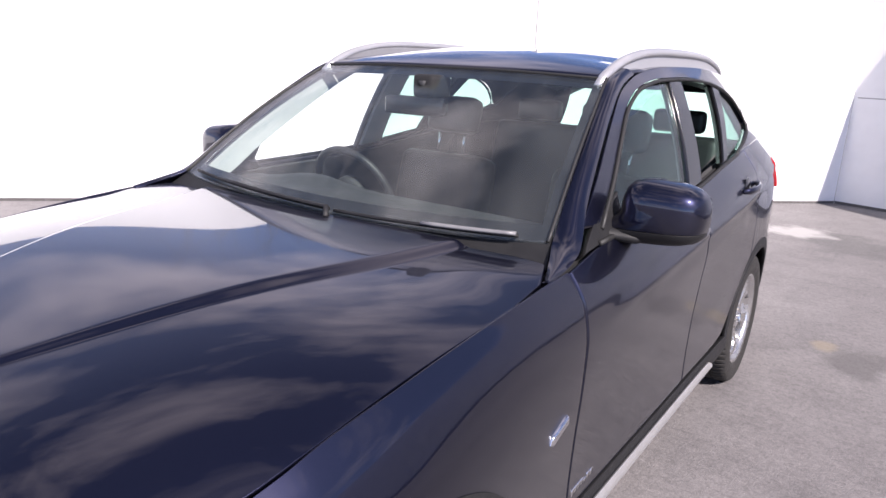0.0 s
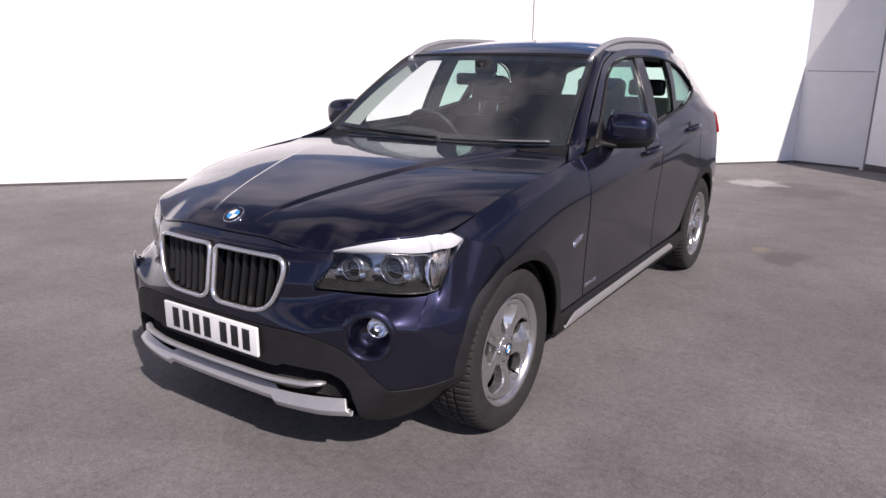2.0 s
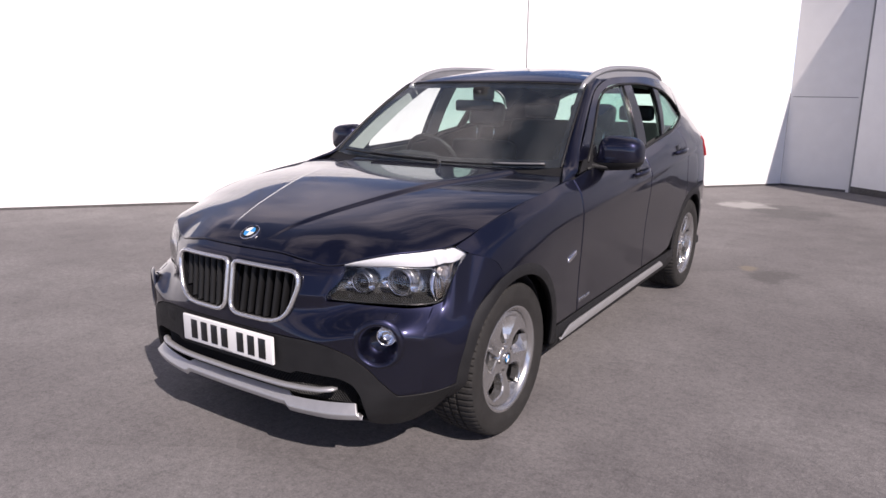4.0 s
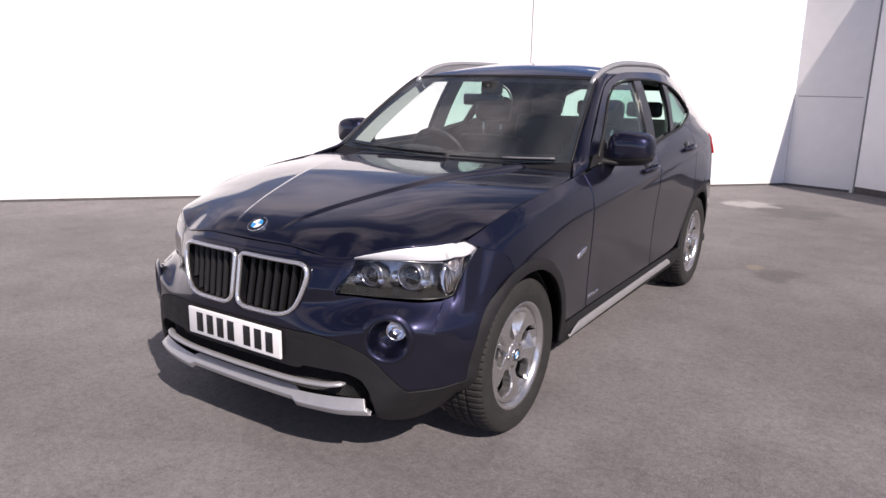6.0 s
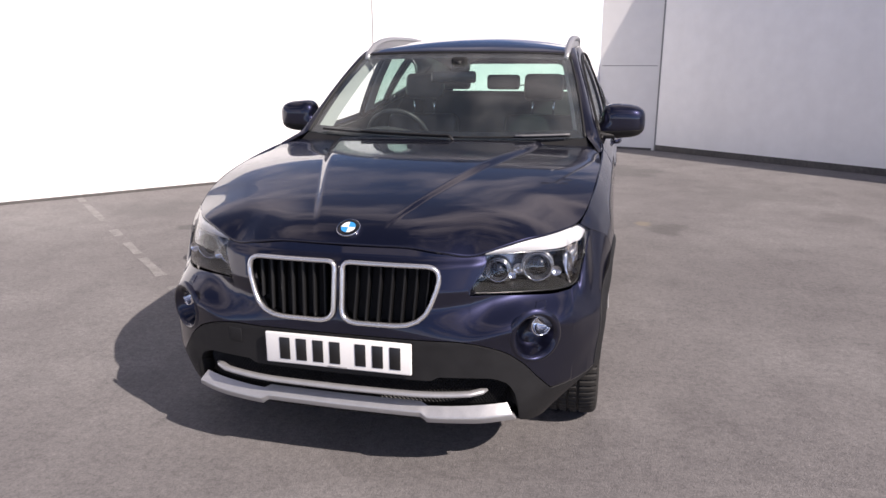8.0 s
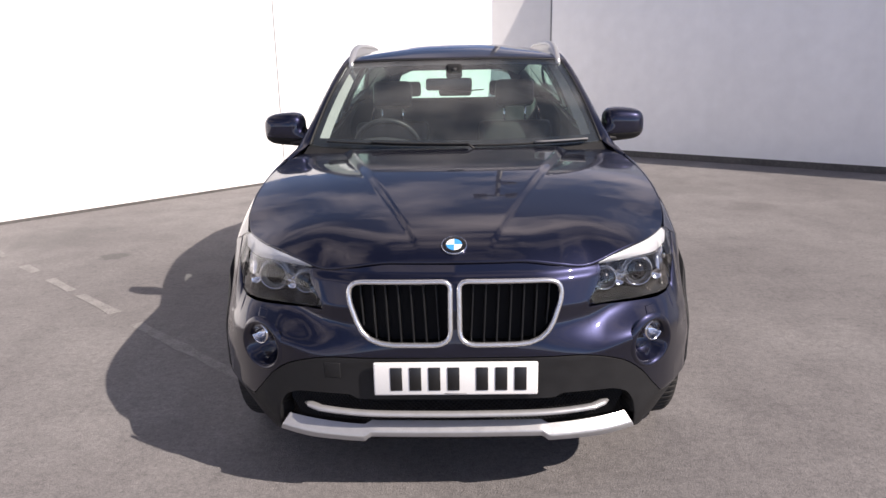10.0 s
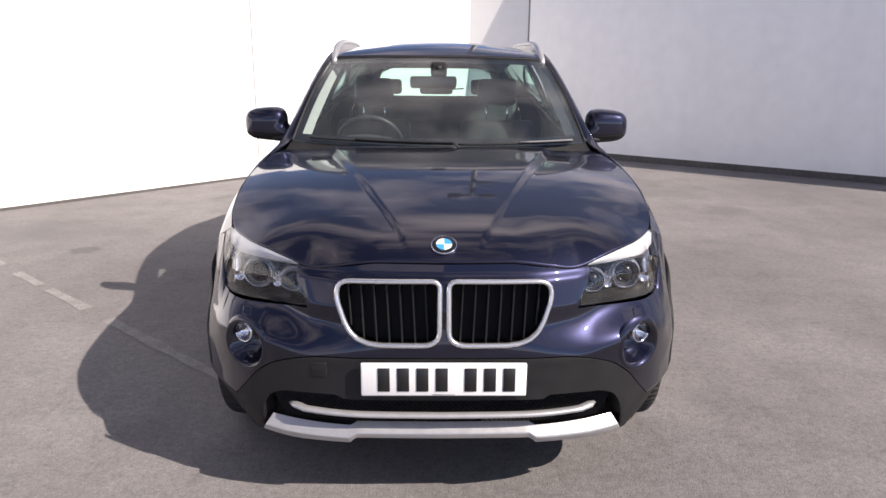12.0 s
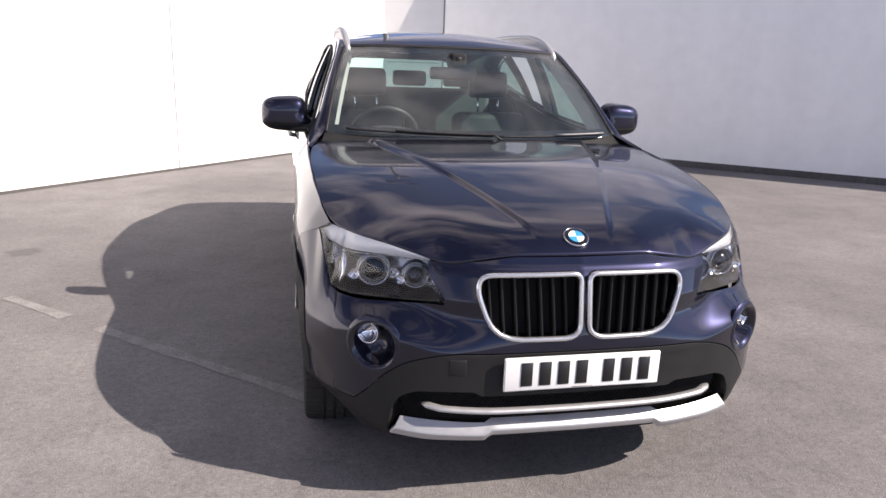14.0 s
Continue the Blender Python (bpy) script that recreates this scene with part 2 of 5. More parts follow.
def tube(points, radius, sides=10, closed=False, flat=1.0, up=Vector((0, 0, 1)), ends=True, bm=None):
    """A round or flattened tube along a line; radius may be a list."""
    bm = bm or bmesh.new()
    pts = [Vector(p) for p in points]
    n = len(pts)
    rings = []
    for k, p in enumerate(pts):
        a = pts[(k - 1) % n] if closed or k else p
        b = pts[(k + 1) % n] if closed or k < n - 1 else p
        d = (b - a).normalized()
        side = d.cross(up)
        side = side.normalized() if side.length > 1e-4 else Vector((1, 0, 0))
        nrm = side.cross(d).normalized()
        r = radius[k] if isinstance(radius, (list, tuple)) else radius
        rings.append([bm.verts.new(p + side * math.cos(2 * math.pi * j / sides) * r * flat + nrm * math.sin(2 * math.pi * j / sides) * r) for j in range(sides)])
    for k in range(n if closed else n - 1):
        A, B = rings[k], rings[(k + 1) % n]
        for j in range(sides):
            bm.faces.new((A[j], A[(j + 1) % sides], B[(j + 1) % sides], B[j]))
    if ends and not closed:
        bm.faces.new(rings[0][::-1])
        bm.faces.new(rings[-1])
    bmesh.ops.recalc_face_normals(bm, faces=bm.faces)
    return bm


def block(lo, hi, bevel=0.01, seg=3, bm=None, turn=None):
    """A box with rounded edges."""
    own = bmesh.new()
    bmesh.ops.create_cube(own, size=1)
    c = [(lo[k] + hi[k]) / 2 for k in range(3)]
    for v in own.verts:
        v.co = Vector([v.co[k] * (hi[k] - lo[k]) for k in range(3)])
    if bevel:
        bmesh.ops.bevel(own, geom=own.edges[:], offset=bevel, segments=seg, profile=0.6, affect="EDGES", clamp_overlap=True)
    for v in own.verts:
        v.co = (turn @ v.co if turn else v.co) + Vector(c)
    if bm is None:
        return own
    me = bpy.data.meshes.new("tmp")
    own.to_mesh(me)
    own.free()
    bm.from_mesh(me)
    bpy.data.meshes.remove(me)
    return bm


def lathe(profile, centre, axis, seg=48, bm=None, closed=False, wobble=None):
    """Turns a profile of (radius, along) about an axis through the centre."""
    bm = bm or bmesh.new()
    ax = Vector(axis).normalized()
    q = Vector((0, 0, 1)).rotation_difference(ax)
    rows = []
    for k, (r, h) in enumerate(profile):
        row = []
        for j in range(seg):
            rr = r + (wobble(k, j) if wobble else 0)
            a = 2 * math.pi * j / seg
            row.append(bm.verts.new(Vector(centre) + q @ Vector((rr * math.cos(a), rr * math.sin(a), h))))
        rows.append(row)
    n = len(rows)
    for k in range(n if closed else n - 1):
        A, B = rows[k], rows[(k + 1) % n]
        for j in range(seg):
            bm.faces.new((A[j], A[(j + 1) % seg], B[(j + 1) % seg], B[j]))
    bmesh.ops.remove_doubles(bm, verts=bm.verts, dist=1e-5)
    bmesh.ops.recalc_face_normals(bm, faces=bm.faces)
    return bm


# ---- the yard: ground and walls ----
def ground_material():
    m = bpy.data.materials.new("worn tarmac")
    m.use_nodes = True
    nt = m.node_tree
    b = nt.nodes["Principled BSDF"]
    co = nt.nodes.new("ShaderNodeTexCoord")

    def noise_node(scale, detail=6, rough=0.6):
        n = nt.nodes.new("ShaderNodeTexNoise")
        n.inputs["Scale"].default_value, n.inputs["Detail"].default_value, n.inputs["Roughness"].default_value = scale, detail, rough
        nt.links.new(co.outputs["Object"], n.inputs["Vector"])
        return n

    def ramp(src, stops):
        r = nt.nodes.new("ShaderNodeValToRGB")
        while len(r.color_ramp.elements) < len(stops):
            r.color_ramp.elements.new(0.5)
        for e, (p, c) in zip(r.color_ramp.elements, stops):
            e.position, e.color = p, (*c, 1)
        nt.links.new(src, r.inputs[0])
        return r

    def mix(kind, a, c, fac):
        x = nt.nodes.new("ShaderNodeMix")
        x.data_type, x.blend_type = "RGBA", kind
        x.inputs[0].default_value = fac
        nt.links.new(a, x.inputs[6])
        nt.links.new(c, x.inputs[7])
        return x
    big = ramp(noise_node(0.55, 5).outputs[0], [(0.30, (0.128, 0.120, 0.122)), (0.52, (0.164, 0.155, 0.156)), (0.72, (0.204, 0.195, 0.195))])
    mid = ramp(noise_node(3.2, 8, 0.7).outputs[0], [(0.33, (0.78, 0.78, 0.785)), (0.52, (1, 1, 1)), (0.75, (1.13, 1.13, 1.12))])
    fine = ramp(noise_node(85, 5, 0.8).outputs[0], [(0.28, (0.55, 0.55, 0.55)), (0.5, (1, 1, 1)), (0.72, (1.45, 1.43, 1.42))])
    grit = ramp(noise_node(28, 6, 0.85).outputs[0], [(0.36, (0.62, 0.62, 0.62)), (0.5, (1, 1, 1)), (0.66, (1.34, 1.33, 1.32))])
    c1 = mix("MULTIPLY", big.outputs[0], mid.outputs[0], 0.8)
    c2 = mix("MULTIPLY", c1.outputs[2], fine.outputs[0], 0.78)
    last = mix("MULTIPLY", c2.outputs[2], grit.outputs[0], 0.68).outputs[2]
    warp = noise_node(2.6, 5)
    for x, y, r, tone, amount in ((0.50, 7.85, 0.36, (0.40, 0.39, 0.38), 0.7), (1.05, 7.6, 0.6, (0.055, 0.055, 0.055), 0.45), (1.35, 4.17, 0.22, (0.07, 0.066, 0.066), 0.6), (1.15, 4.35, 0.10, (0.24, 0.20, 0.135), 0.5),
                                  (2.3, 6.2, 0.9, (0.095, 0.09, 0.09), 0.35), (-2.80, 3.25, 0.16, (0.062, 0.062, 0.062), 0.6), (-3.6, 3.9, 0.5, (0.10, 0.097, 0.097), 0.4), (-1.7, 5.9, 0.7, (0.085, 0.082, 0.082), 0.35), (3.0, 5.0, 0.3, (0.085, 0.078, 0.078), 0.4)):
        sub, ln, rg, mx = nt.nodes.new("ShaderNodeVectorMath"), nt.nodes.new("ShaderNodeVectorMath"), nt.nodes.new("ShaderNodeMapRange"), nt.nodes.new("ShaderNodeMix")
        off, sc = nt.nodes.new("ShaderNodeVectorMath"), nt.nodes.new("ShaderNodeVectorMath")
        sub.operation, ln.operation, off.operation, sc.operation = "SUBTRACT", "LENGTH", "ADD", "SCALE"
        sc.inputs["Scale"].default_value = r * 2.4
        sub.inputs[1].default_value = (x + r * 1.2, y + r * 1.2, r * 1.2)
        nt.links.new(warp.outputs["Color"], sc.inputs[0])
        nt.links.new(co.outputs["Object"], off.inputs[0])
        nt.links.new(sc.outputs[0], off.inputs[1])
        nt.links.new(off.outputs[0], sub.inputs[0])
        nt.links.new(sub.outputs[0], ln.inputs[0])
        nt.links.new(ln.outputs["Value"], rg.inputs[0])
        rg.inputs[1].default_value, rg.inputs[2].default_value = r * 0.55, r
        rg.inputs[3].default_value, rg.inputs[4].default_value = amount, 0.0
        mx.data_type = "RGBA"
        nt.links.new(rg.outputs[0], mx.inputs[0])
        nt.links.new(last, mx.inputs[6])
        mx.inputs[7].default_value = (*tone, 1)
        last = mx.outputs[2]
    nt.links.new(last, b.inputs["Base Color"])
    b.inputs["Roughness"].default_value = 0.85
    bp = nt.nodes.new("ShaderNodeBump")
    bp.inputs["Strength"].default_value, bp.inputs["Distance"].default_value = 0.8, 0.006
    nt.links.new(noise_node(140, 4).outputs[0], bp.inputs["Height"])
    nt.links.new(bp.outputs[0], b.inputs["Normal"])
    return m


bm = bmesh.new()
bmesh.ops.create_grid(bm, x_segments=8, y_segments=8, size=400)
tagged(part("ground", bm, ground_material()), "worn grey tarmac yard with stains and faint lines", "ground", kind="structure")

WALL = material("white painted render", (0.81, 0.81, 0.81), 0.75, 0, 0, 0.04, 0.6, 0.1, 60.0)
wall_nodes = WALL.node_tree
streak = wall_nodes.nodes.new("ShaderNodeMapping")
streak.inputs["Scale"].default_value = (4.0, 4.0, 0.35)
wall_nodes.links.new(wall_nodes.nodes["Texture Coordinate"].outputs["Object"], streak.inputs["Vector"])
wall_nodes.links.new(streak.outputs[0], wall_nodes.nodes["Noise Texture"].inputs["Vector"])
# corner panel's white set darker, standing in for its angle to the sun
PANEL = material("render darkened for sun angle", (0.70, 0.695, 0.69), 0.7, 0, 0, 0.04, 0.6, 0.1, 60.0)
JOINT_SHADE = material("dark joint and corner shade", (0.25, 0.25, 0.25), 0.8)
C1, C2 = Vector((0.515, 10.20, 0)), Vector((1.475, 9.93, 0))
LEFT, RIGHT = Vector((-0.664, -0.748, 0)), Vector((0.80, -0.60, 0))


def wall(name, a, b, height, label, gaps=(), paint=WALL):
    """A wall from a to b along the ground, with thickness behind it and recessed upright joints."""
    d = (b - a).normalized()
    back = Vector((-d.y, d.x, 0))
    if back.dot(Vector((0, 1, 0))) < 0:
        back = -back
    ends = [0.0] + list(gaps) + [(b - a).length]
    ob = None
    for k in range(len(ends) - 1):
        bm = bmesh.new()
        tall = height[k] if isinstance(height, tuple) else height
        lo, hi = ends[k] + (0.008 if k else 0), ends[k + 1] - (0.008 if k < len(ends) - 2 else 0)
        q = [a + d * lo, a + d * hi, a + d * hi + back * 0.2, a + d * lo + back * 0.2]
        low = [bm.verts.new(p) for p in q]
        top = [bm.verts.new(p + Vector((0, 0, tall))) for p in q]
        bm.faces.new(low[::-1])
        bm.faces.new(top)
        for j in range(4):
            bm.faces.new((low[j], low[(j + 1) % 4], top[(j + 1) % 4], top[j]))
        bmesh.ops.recalc_face_normals(bm, faces=bm.faces)
        bmesh.ops.bevel(bm, geom=bm.edges[:], offset=0.002, segments=1, affect="EDGES")
        if ob is None:
            ob = part(name, bm, paint, smoothed=False)
            tagged(ob, label, "wall", kind="structure")
        else:
            p = part("wall_panel", bm, paint, smoothed=False)
            p.parent = ob
    return ob


wall("wall_left", C1, C1 + LEFT * 26, (2.80, 2.66), "sunlit white wall with an upright panel joint", (4.28,))
wall("wall_corner", C1 + (C2 - C1) * 0.004, C2, 3.05, "narrow white wall panel in the corner, half in shadow", paint=PANEL)
wall("wall_right", C2 + RIGHT * 0.004, C2 + RIGHT * 24, 3.30, "shaded white wall along the yard")

# dark strip at the foot of each wall, tallest on the right
FOOT = material("dark wall foot strip", (0.085, 0.080, 0.078), 0.9, 0, 0, 0.3, 3.0)
for a, d, n, length, tall in ((C1, LEFT, Vector((0.748, -0.664, 0)), 25.9, 0.030), (C2, RIGHT, Vector((-0.60, -0.80, 0)), 23.9, 0.095), (C1, (C2 - C1).normalized(), Vector((-0.215, -0.977, 0)), 0.945, 0.035)):
    bm = block((0.008, -0.02, -0.01), (length, 0.005, tall), 0)
    for v in bm.verts:
        v.co = a + d * v.co.x + n * v.co.y + Vector((0, 0, v.co.z))
    bmesh.ops.recalc_face_normals(bm, faces=bm.faces)
    tagged(part("baseboard", bm, FOOT, smoothed=False), "dark strip along the wall's foot", "wall foot", kind="structure")

# bare trees and a hedge behind the sunlit wall, mirrored in the bonnet
BARK = material("grey brown bark", (0.075, 0.058, 0.045), 0.9, 0, 0, 0.3, 6.0, 0.5, 40.0)
TWIG = material("bare brown twigs", (0.060, 0.044, 0.034), 0.9, 0, 0, 0.3, 3.0)


def grow(rng, bms, p, d, length, r, depth):
    """A limb that bends and forks into thinner ones."""
    pts, rad = [p], [r]
    for k in range(3):
        d = (d + Vector((rng.uniform(-1, 1), rng.uniform(-1, 1), rng.uniform(-0.3, 0.9))) * 0.22).normalized()
        p = p + d * length / 3
        pts.append(p)
        rad.append(r * (1 - 0.14 * (k + 1)))
    tube(pts, rad, 6 if depth > 2 else 4, bm=bms[0 if depth > 3 else 1 if depth > 1 else 2])
    if depth:
        for k in range(rng.choice((2, 3, 3))):
            turn = Vector((rng.uniform(-1, 1), rng.uniform(-1, 1), rng.uniform(-0.1, 0.8)))
            grow(rng, bms, pts[rng.choice((2, 3))], (d + turn * 0.85).normalized(), length * rng.uniform(0.6, 0.8), rad[-1] * 0.66, depth - 1)


def bare_tree(seed):
    rng = random.Random(seed)
    bms = [bmesh.new(), bmesh.new(), bmesh.new()]
    grow(rng, bms, Vector((0, 0, -0.05)), Vector((0, 0, 1)), 1.9, 0.11, 4)
    tree = new("bare_tree")
    for name, bm, m in zip(("trunk", "limbs", "twigs"), bms, (BARK, BARK, TWIG)):
        ob = part(name, bm, m)
        ob.parent = tree
    return tagged(tree, "bare leafless tree standing behind the white wall", "tree", "trees behind the wall")


BEHIND = Vector((-0.748, 0.664, 0))
tree = bare_tree(5)
tree.matrix_world = Matrix.Translation(C1 + LEFT * 7.9 + BEHIND * 1.7)
for s0, off, rot, size in ((9.6, 2.2, 120, 0.85), (11.4, 1.8, 200, 0.95), (13.6, 2.5, 300, 0.8), (16.0, 2.0, 75, 0.9)):
    copy_thing(tree, Matrix.Translation(C1 + LEFT * s0 + BEHIND * off) @ Matrix.Rotation(radians(rot), 4, "Z") @ Matrix.Scale(size, 4))
rng = random.Random(11)
bm = bmesh.new()
for k in range(1500):
    p = C1 + LEFT * rng.uniform(6.4, 20) + BEHIND * rng.uniform(0.6, 1.8)
    top = Vector((rng.uniform(-0.35, 0.35), rng.uniform(-0.35, 0.35), rng.uniform(1.9, 3.0) + 0.5 * noise.noise(p * 0.7)))
    mid = top * 0.55 + Vector((rng.uniform(-0.12, 0.12), rng.uniform(-0.12, 0.12), 0))
    q = [p, p + mid, p + top]
    w = Vector((rng.uniform(-1, 1), rng.uniform(-1, 1), 0)).normalized() * 0.016
    for a, b, w0, w1 in ((q[0], q[1], 1, 0.8), (q[1], q[2], 0.8, 0.3)):
        n = Vector((-w.y, w.x, 0))
        ra, rb = [bm.verts.new(a + v * w0) for v in (w, n, -w)], [bm.verts.new(b + v * w1) for v in (w, n, -w)]
        for j in range(3):
            bm.faces.new((ra[j], ra[(j + 1) % 3], rb[(j + 1) % 3], rb[j]))
tagged(part("hedge", bm, TWIG, smoothed=False), "bare brown hedge of thin stems behind the wall", "hedge", kind="stuff")

# floodlight mast behind the wall, mirrored in the bonnet
MAST = material("galvanised mast steel", (0.16, 0.16, 0.165), 0.5, 0.6, 0, 0.1, 6.0)
mast = new("floodlight_mast")
mast.location = MAST_AT = Vector((1.05, 16.0, 0))
tagged(mast, "tall grey steel mast with floodlights behind the wall", "floodlight mast")


def mast_part(name, bm, mat):
    ob = part(name, bm, mat, mast)
    ob.matrix_parent_inverse = Matrix.Identity(4)
    return ob


mast_part("pole", lathe([(0.16, 0.0), (0.16, 0.04), (0.11, 0.06), (0.10, 3.0), (0.075, 10.2), (0.001, 10.22)], (0, 0, 0), (0, 0, 1), 16), MAST)
mast_part("crossbar", tube([(-0.62, 0, 10.15), (0.0, 0, 10.2), (0.62, 0, 10.15)], 0.045, 8), MAST)
for x, z in ((-0.52, 10.15), (0.50, 10.15), (0.34, 9.1)):
    mast_part("floodlight", block((x - 0.22, -0.32, z - 0.09), (x + 0.22, 0.05, z + 0.07), 0.03, 2), MAST)
mast_part("bracket", tube([(0.0, 0, 8.95), (0.34, -0.08, 9.05)], 0.035, 8), MAST)

# faint painted line, the corner's level joint, and a dark strip for its shading change
LINE = material("worn line paint", (0.205, 0.197, 0.194), 0.8, 0, 0, 0.4, 9.0, 0.4, 150.0)
bm = bmesh.new()
la, lb = Vector((-5.6, 4.95, 0.002)), Vector((-0.75, 0.76, 0.002))
ln = Vector((0.653, 0.757, 0)) * 0.045
for k in range(46):
    p, q = la.lerp(lb, k / 46), la.lerp(lb, (k + 1) / 46)
    w0, w1 = 0.75 + 0.35 * noise.noise(p * 7), 0.75 + 0.35 * noise.noise(q * 7)
    if noise.noise(p * 3.1 + Vector((4, 0, 0))) > (-0.28 if p.x > -3.0 else 0.12):
        bm.faces.new([bm.verts.new(v) for v in (p - ln * w0, q - ln * w1, q + ln * w1, p + ln * w0)])
bmesh.ops.remove_doubles(bm, verts=bm.verts, dist=1e-4)
tagged(part("yard_line", bm, LINE, smoothed=False), "worn faint painted line on the tarmac", "line", kind="structure")
bm = block((-0.45, -0.003, 1.345), (0.45, 0.02, 1.357), 0)
for v in bm.verts:
    v.co = (C1 + C2) / 2 + (C2 - C1).normalized() * v.co.x + Vector((0.22, 0.976, 0)) * v.co.y + Vector((0, 0, v.co.z))
tagged(part("wall_line", bm, JOINT_SHADE, smoothed=False), "dark level joint across the corner panel", "joint", kind="structure")
# dark strip added in place of the shading change between the two walls
tagged(part("wall_line", block((C2.x - 0.012, C2.y - 0.012, 0), (C2.x + 0.012, C2.y + 0.03, 2.95), 0.003, 1), JOINT_SHADE, smoothed=False), "dark upright strip for the shading change in the wall's corner", "joint", kind="structure")

# ---- the car: its shape ----
HUB_F, HUB_R, HUB_Z = 0.752, 3.505, 0.331

SIDE_Y = [0.45, 0.58, 0.80, 1.20, 1.60, 2.40, 3.00, 3.52, 3.95, 4.28]
SIDE_TOP = curve1(SIDE_Y, [0.868, 0.910, 0.960, 1.010, 1.046, 1.080, 1.150, 1.195, 1.20, 1.17])
SIDE_V = [0, 0.2, 0.4, 0.6, 0.75, 0.88, 1]
SIDE_X = [curve1(SIDE_Y, row) for row in (
    [0.862, 0.868, 0.870, 0.866, 0.864, 0.864, 0.866, 0.868, 0.830, 0.760],
    [0.880, 0.888, 0.890, 0.874, 0.862, 0.862, 0.868, 0.886, 0.848, 0.780],
    [0.882, 0.892, 0.898, 0.880, 0.867, 0.866, 0.878, 0.892, 0.852, 0.788],
    [0.868, 0.884, 0.894, 0.884, 0.878, 0.878, 0.886, 0.890, 0.848, 0.784],
    [0.842, 0.868, 0.884, 0.882, 0.884, 0.888, 0.888, 0.876, 0.836, 0.770],
    [0.806, 0.838, 0.858, 0.868, 0.868, 0.872, 0.868, 0.846, 0.800, 0.736],
    [0.762, 0.791, 0.811, 0.821, 0.808, 0.808, 0.798, 0.770, 0.724, 0.664])]


def side_x(y, z):
    v = (z - 0.28) / (SIDE_TOP(y) - 0.28)
    x = curve1(SIDE_V, [f(y) for f in SIDE_X])(min(1.03, max(-0.15, v)))
    crease = 0.86 + 0.075 * (y - 1.3)
    return x + 0.009 * math.exp(-((z - crease) / 0.018) ** 2) * smooth(1.45, 1.9, y)


def side(sg):
    return lambda y, z: Vector((sg * side_x(y, z), y, z))


# front: two plan lines, low for the bumper and high for the lamps, blended by height
LOW = knots([(0, 0), (0.25, 0.005), (0.45, 0.034), (0.60, 0.088), (0.712, 0.168), (0.80, 0.275), (0.858, 0.385), (0.884, 0.475)])
HIGH = knots([(0, 0.028), (0.25, 0.042), (0.43, 0.098), (0.60, 0.196), (0.706, 0.282), (0.770, 0.366), (0.826, 0.450), (0.866, 0.535)])
TUCK = curve1([0.16, 0.22, 0.28, 0.34, 0.5, 0.6], [0.10, 0.045, 0.008, 0.0, 0.0, -0.004])


def front(u, z, sink=0.0):
    sg, a = (1 if u >= 0 else -1), abs(u) / 7
    mid = smooth(3.0, 1.5, abs(u))
    far = smooth(4.0, 6.0, abs(u))
    k = smooth(0.570 - 0.050 * mid - 0.085 * far, 0.690 - 0.030 * mid + 0.032 * far, z)
    lo, hi = LOW(a), HIGH(a)
    x = lo[0] + (hi[0] - lo[0]) * k
    y = lo[1] + (hi[1] - lo[1]) * k + 0.36 * max(0, z - 0.70) + TUCK(min(z, 0.6)) * (1 - k)
    x -= 0.9 * max(0, 0.36 - z) * smooth(0.35, 0.9, a)
    rim = 0.372 + 0.30 * (z - 0.56)
    y -= 0.013 * (1 - smooth(rim - 0.012, rim + 0.105, x)) * smooth(0.50, 0.63, z) * (1 - smooth(0.775, 0.805, z))
    return Vector((sg * (x - sink * 0.5 * a), y + sink, z))


def ZC(y):
    return 0.961 + 0.066 * y - 0.06 * math.exp(-y / 0.5) - 0.157 * math.exp(-y / 0.11) + 0.018 * math.exp(-((y - 0.82) / 0.32) ** 2)


DROP_SIDE = curve1([0.0, 0.25, 0.36, 0.45, 0.50, 0.57, 0.70, 0.80, 0.95, 1.08, 1.20, 1.30, 1.45], [0.151, 0.120, 0.102, 0.088, 0.080, 0.069, 0.056, 0.049, 0.039, 0.031, 0.025, 0.016, 0.006])
HALF = curve1([0.1, 0.36, 0.45, 0.57, 0.80, 1.08, 1.20, 1.32, 1.45], [0.767, 0.758, 0.766, 0.792, 0.812, 0.822, 0.820, 0.800, 0.765])


NOSE_DIP = curve1([0, 0.2, 0.34, 0.455, 0.55, 0.635, 0.74], [0.0, 0.004, 0.030, 0.066, 0.062, 0.034, 0.016])


def ridge_x(y):
    return 0.100 + 0.358 * (y - 0.10) - 0.035 * (y - 0.10) ** 2


def hood_z(x, y):
    """Height of the bonnet: a crowned sheet with a raised middle between two sharp ridges."""
    x = abs(x)
    xc, t = ridge_x(y), smooth(0.12, 1.2, y)
    ridge = (0.0075 + 0.0095 * t) * (1 - smooth(xc, xc + 0.020 + 0.030 * t, x)) * smooth(0.09, 0.30, y)
    drop = DROP_SIDE(y) * (x / HALF(y)) ** 4 + NOSE_DIP(x) * math.exp(-((y - 0.08) / 0.125) ** 2)
    return ZC(y) - drop + ridge - 0.013 * smooth(0.1, 0.3, y)


CLAD_TOP = curve1([0, 1.6, 2.0, 2.6, 3.1, 3.6, 4.0, 5.0, 7.0], [0.546, 0.544, 0.536, 0.508, 0.460, 0.390, 0.350, 0.350, 0.372])
MOUTH = curve1([0, 1.3, 1.45, 2.3, 2.7, 2.95, 3.05], [0.402, 0.402, 0.416, 0.414, 0.395, 0.345, 0.290])


EDGE_PTS = [(0, 0.078), (0.10, 0.080), (0.20, 0.084), (0.34, 0.100), (0.455, 0.141), (0.55, 0.196)]
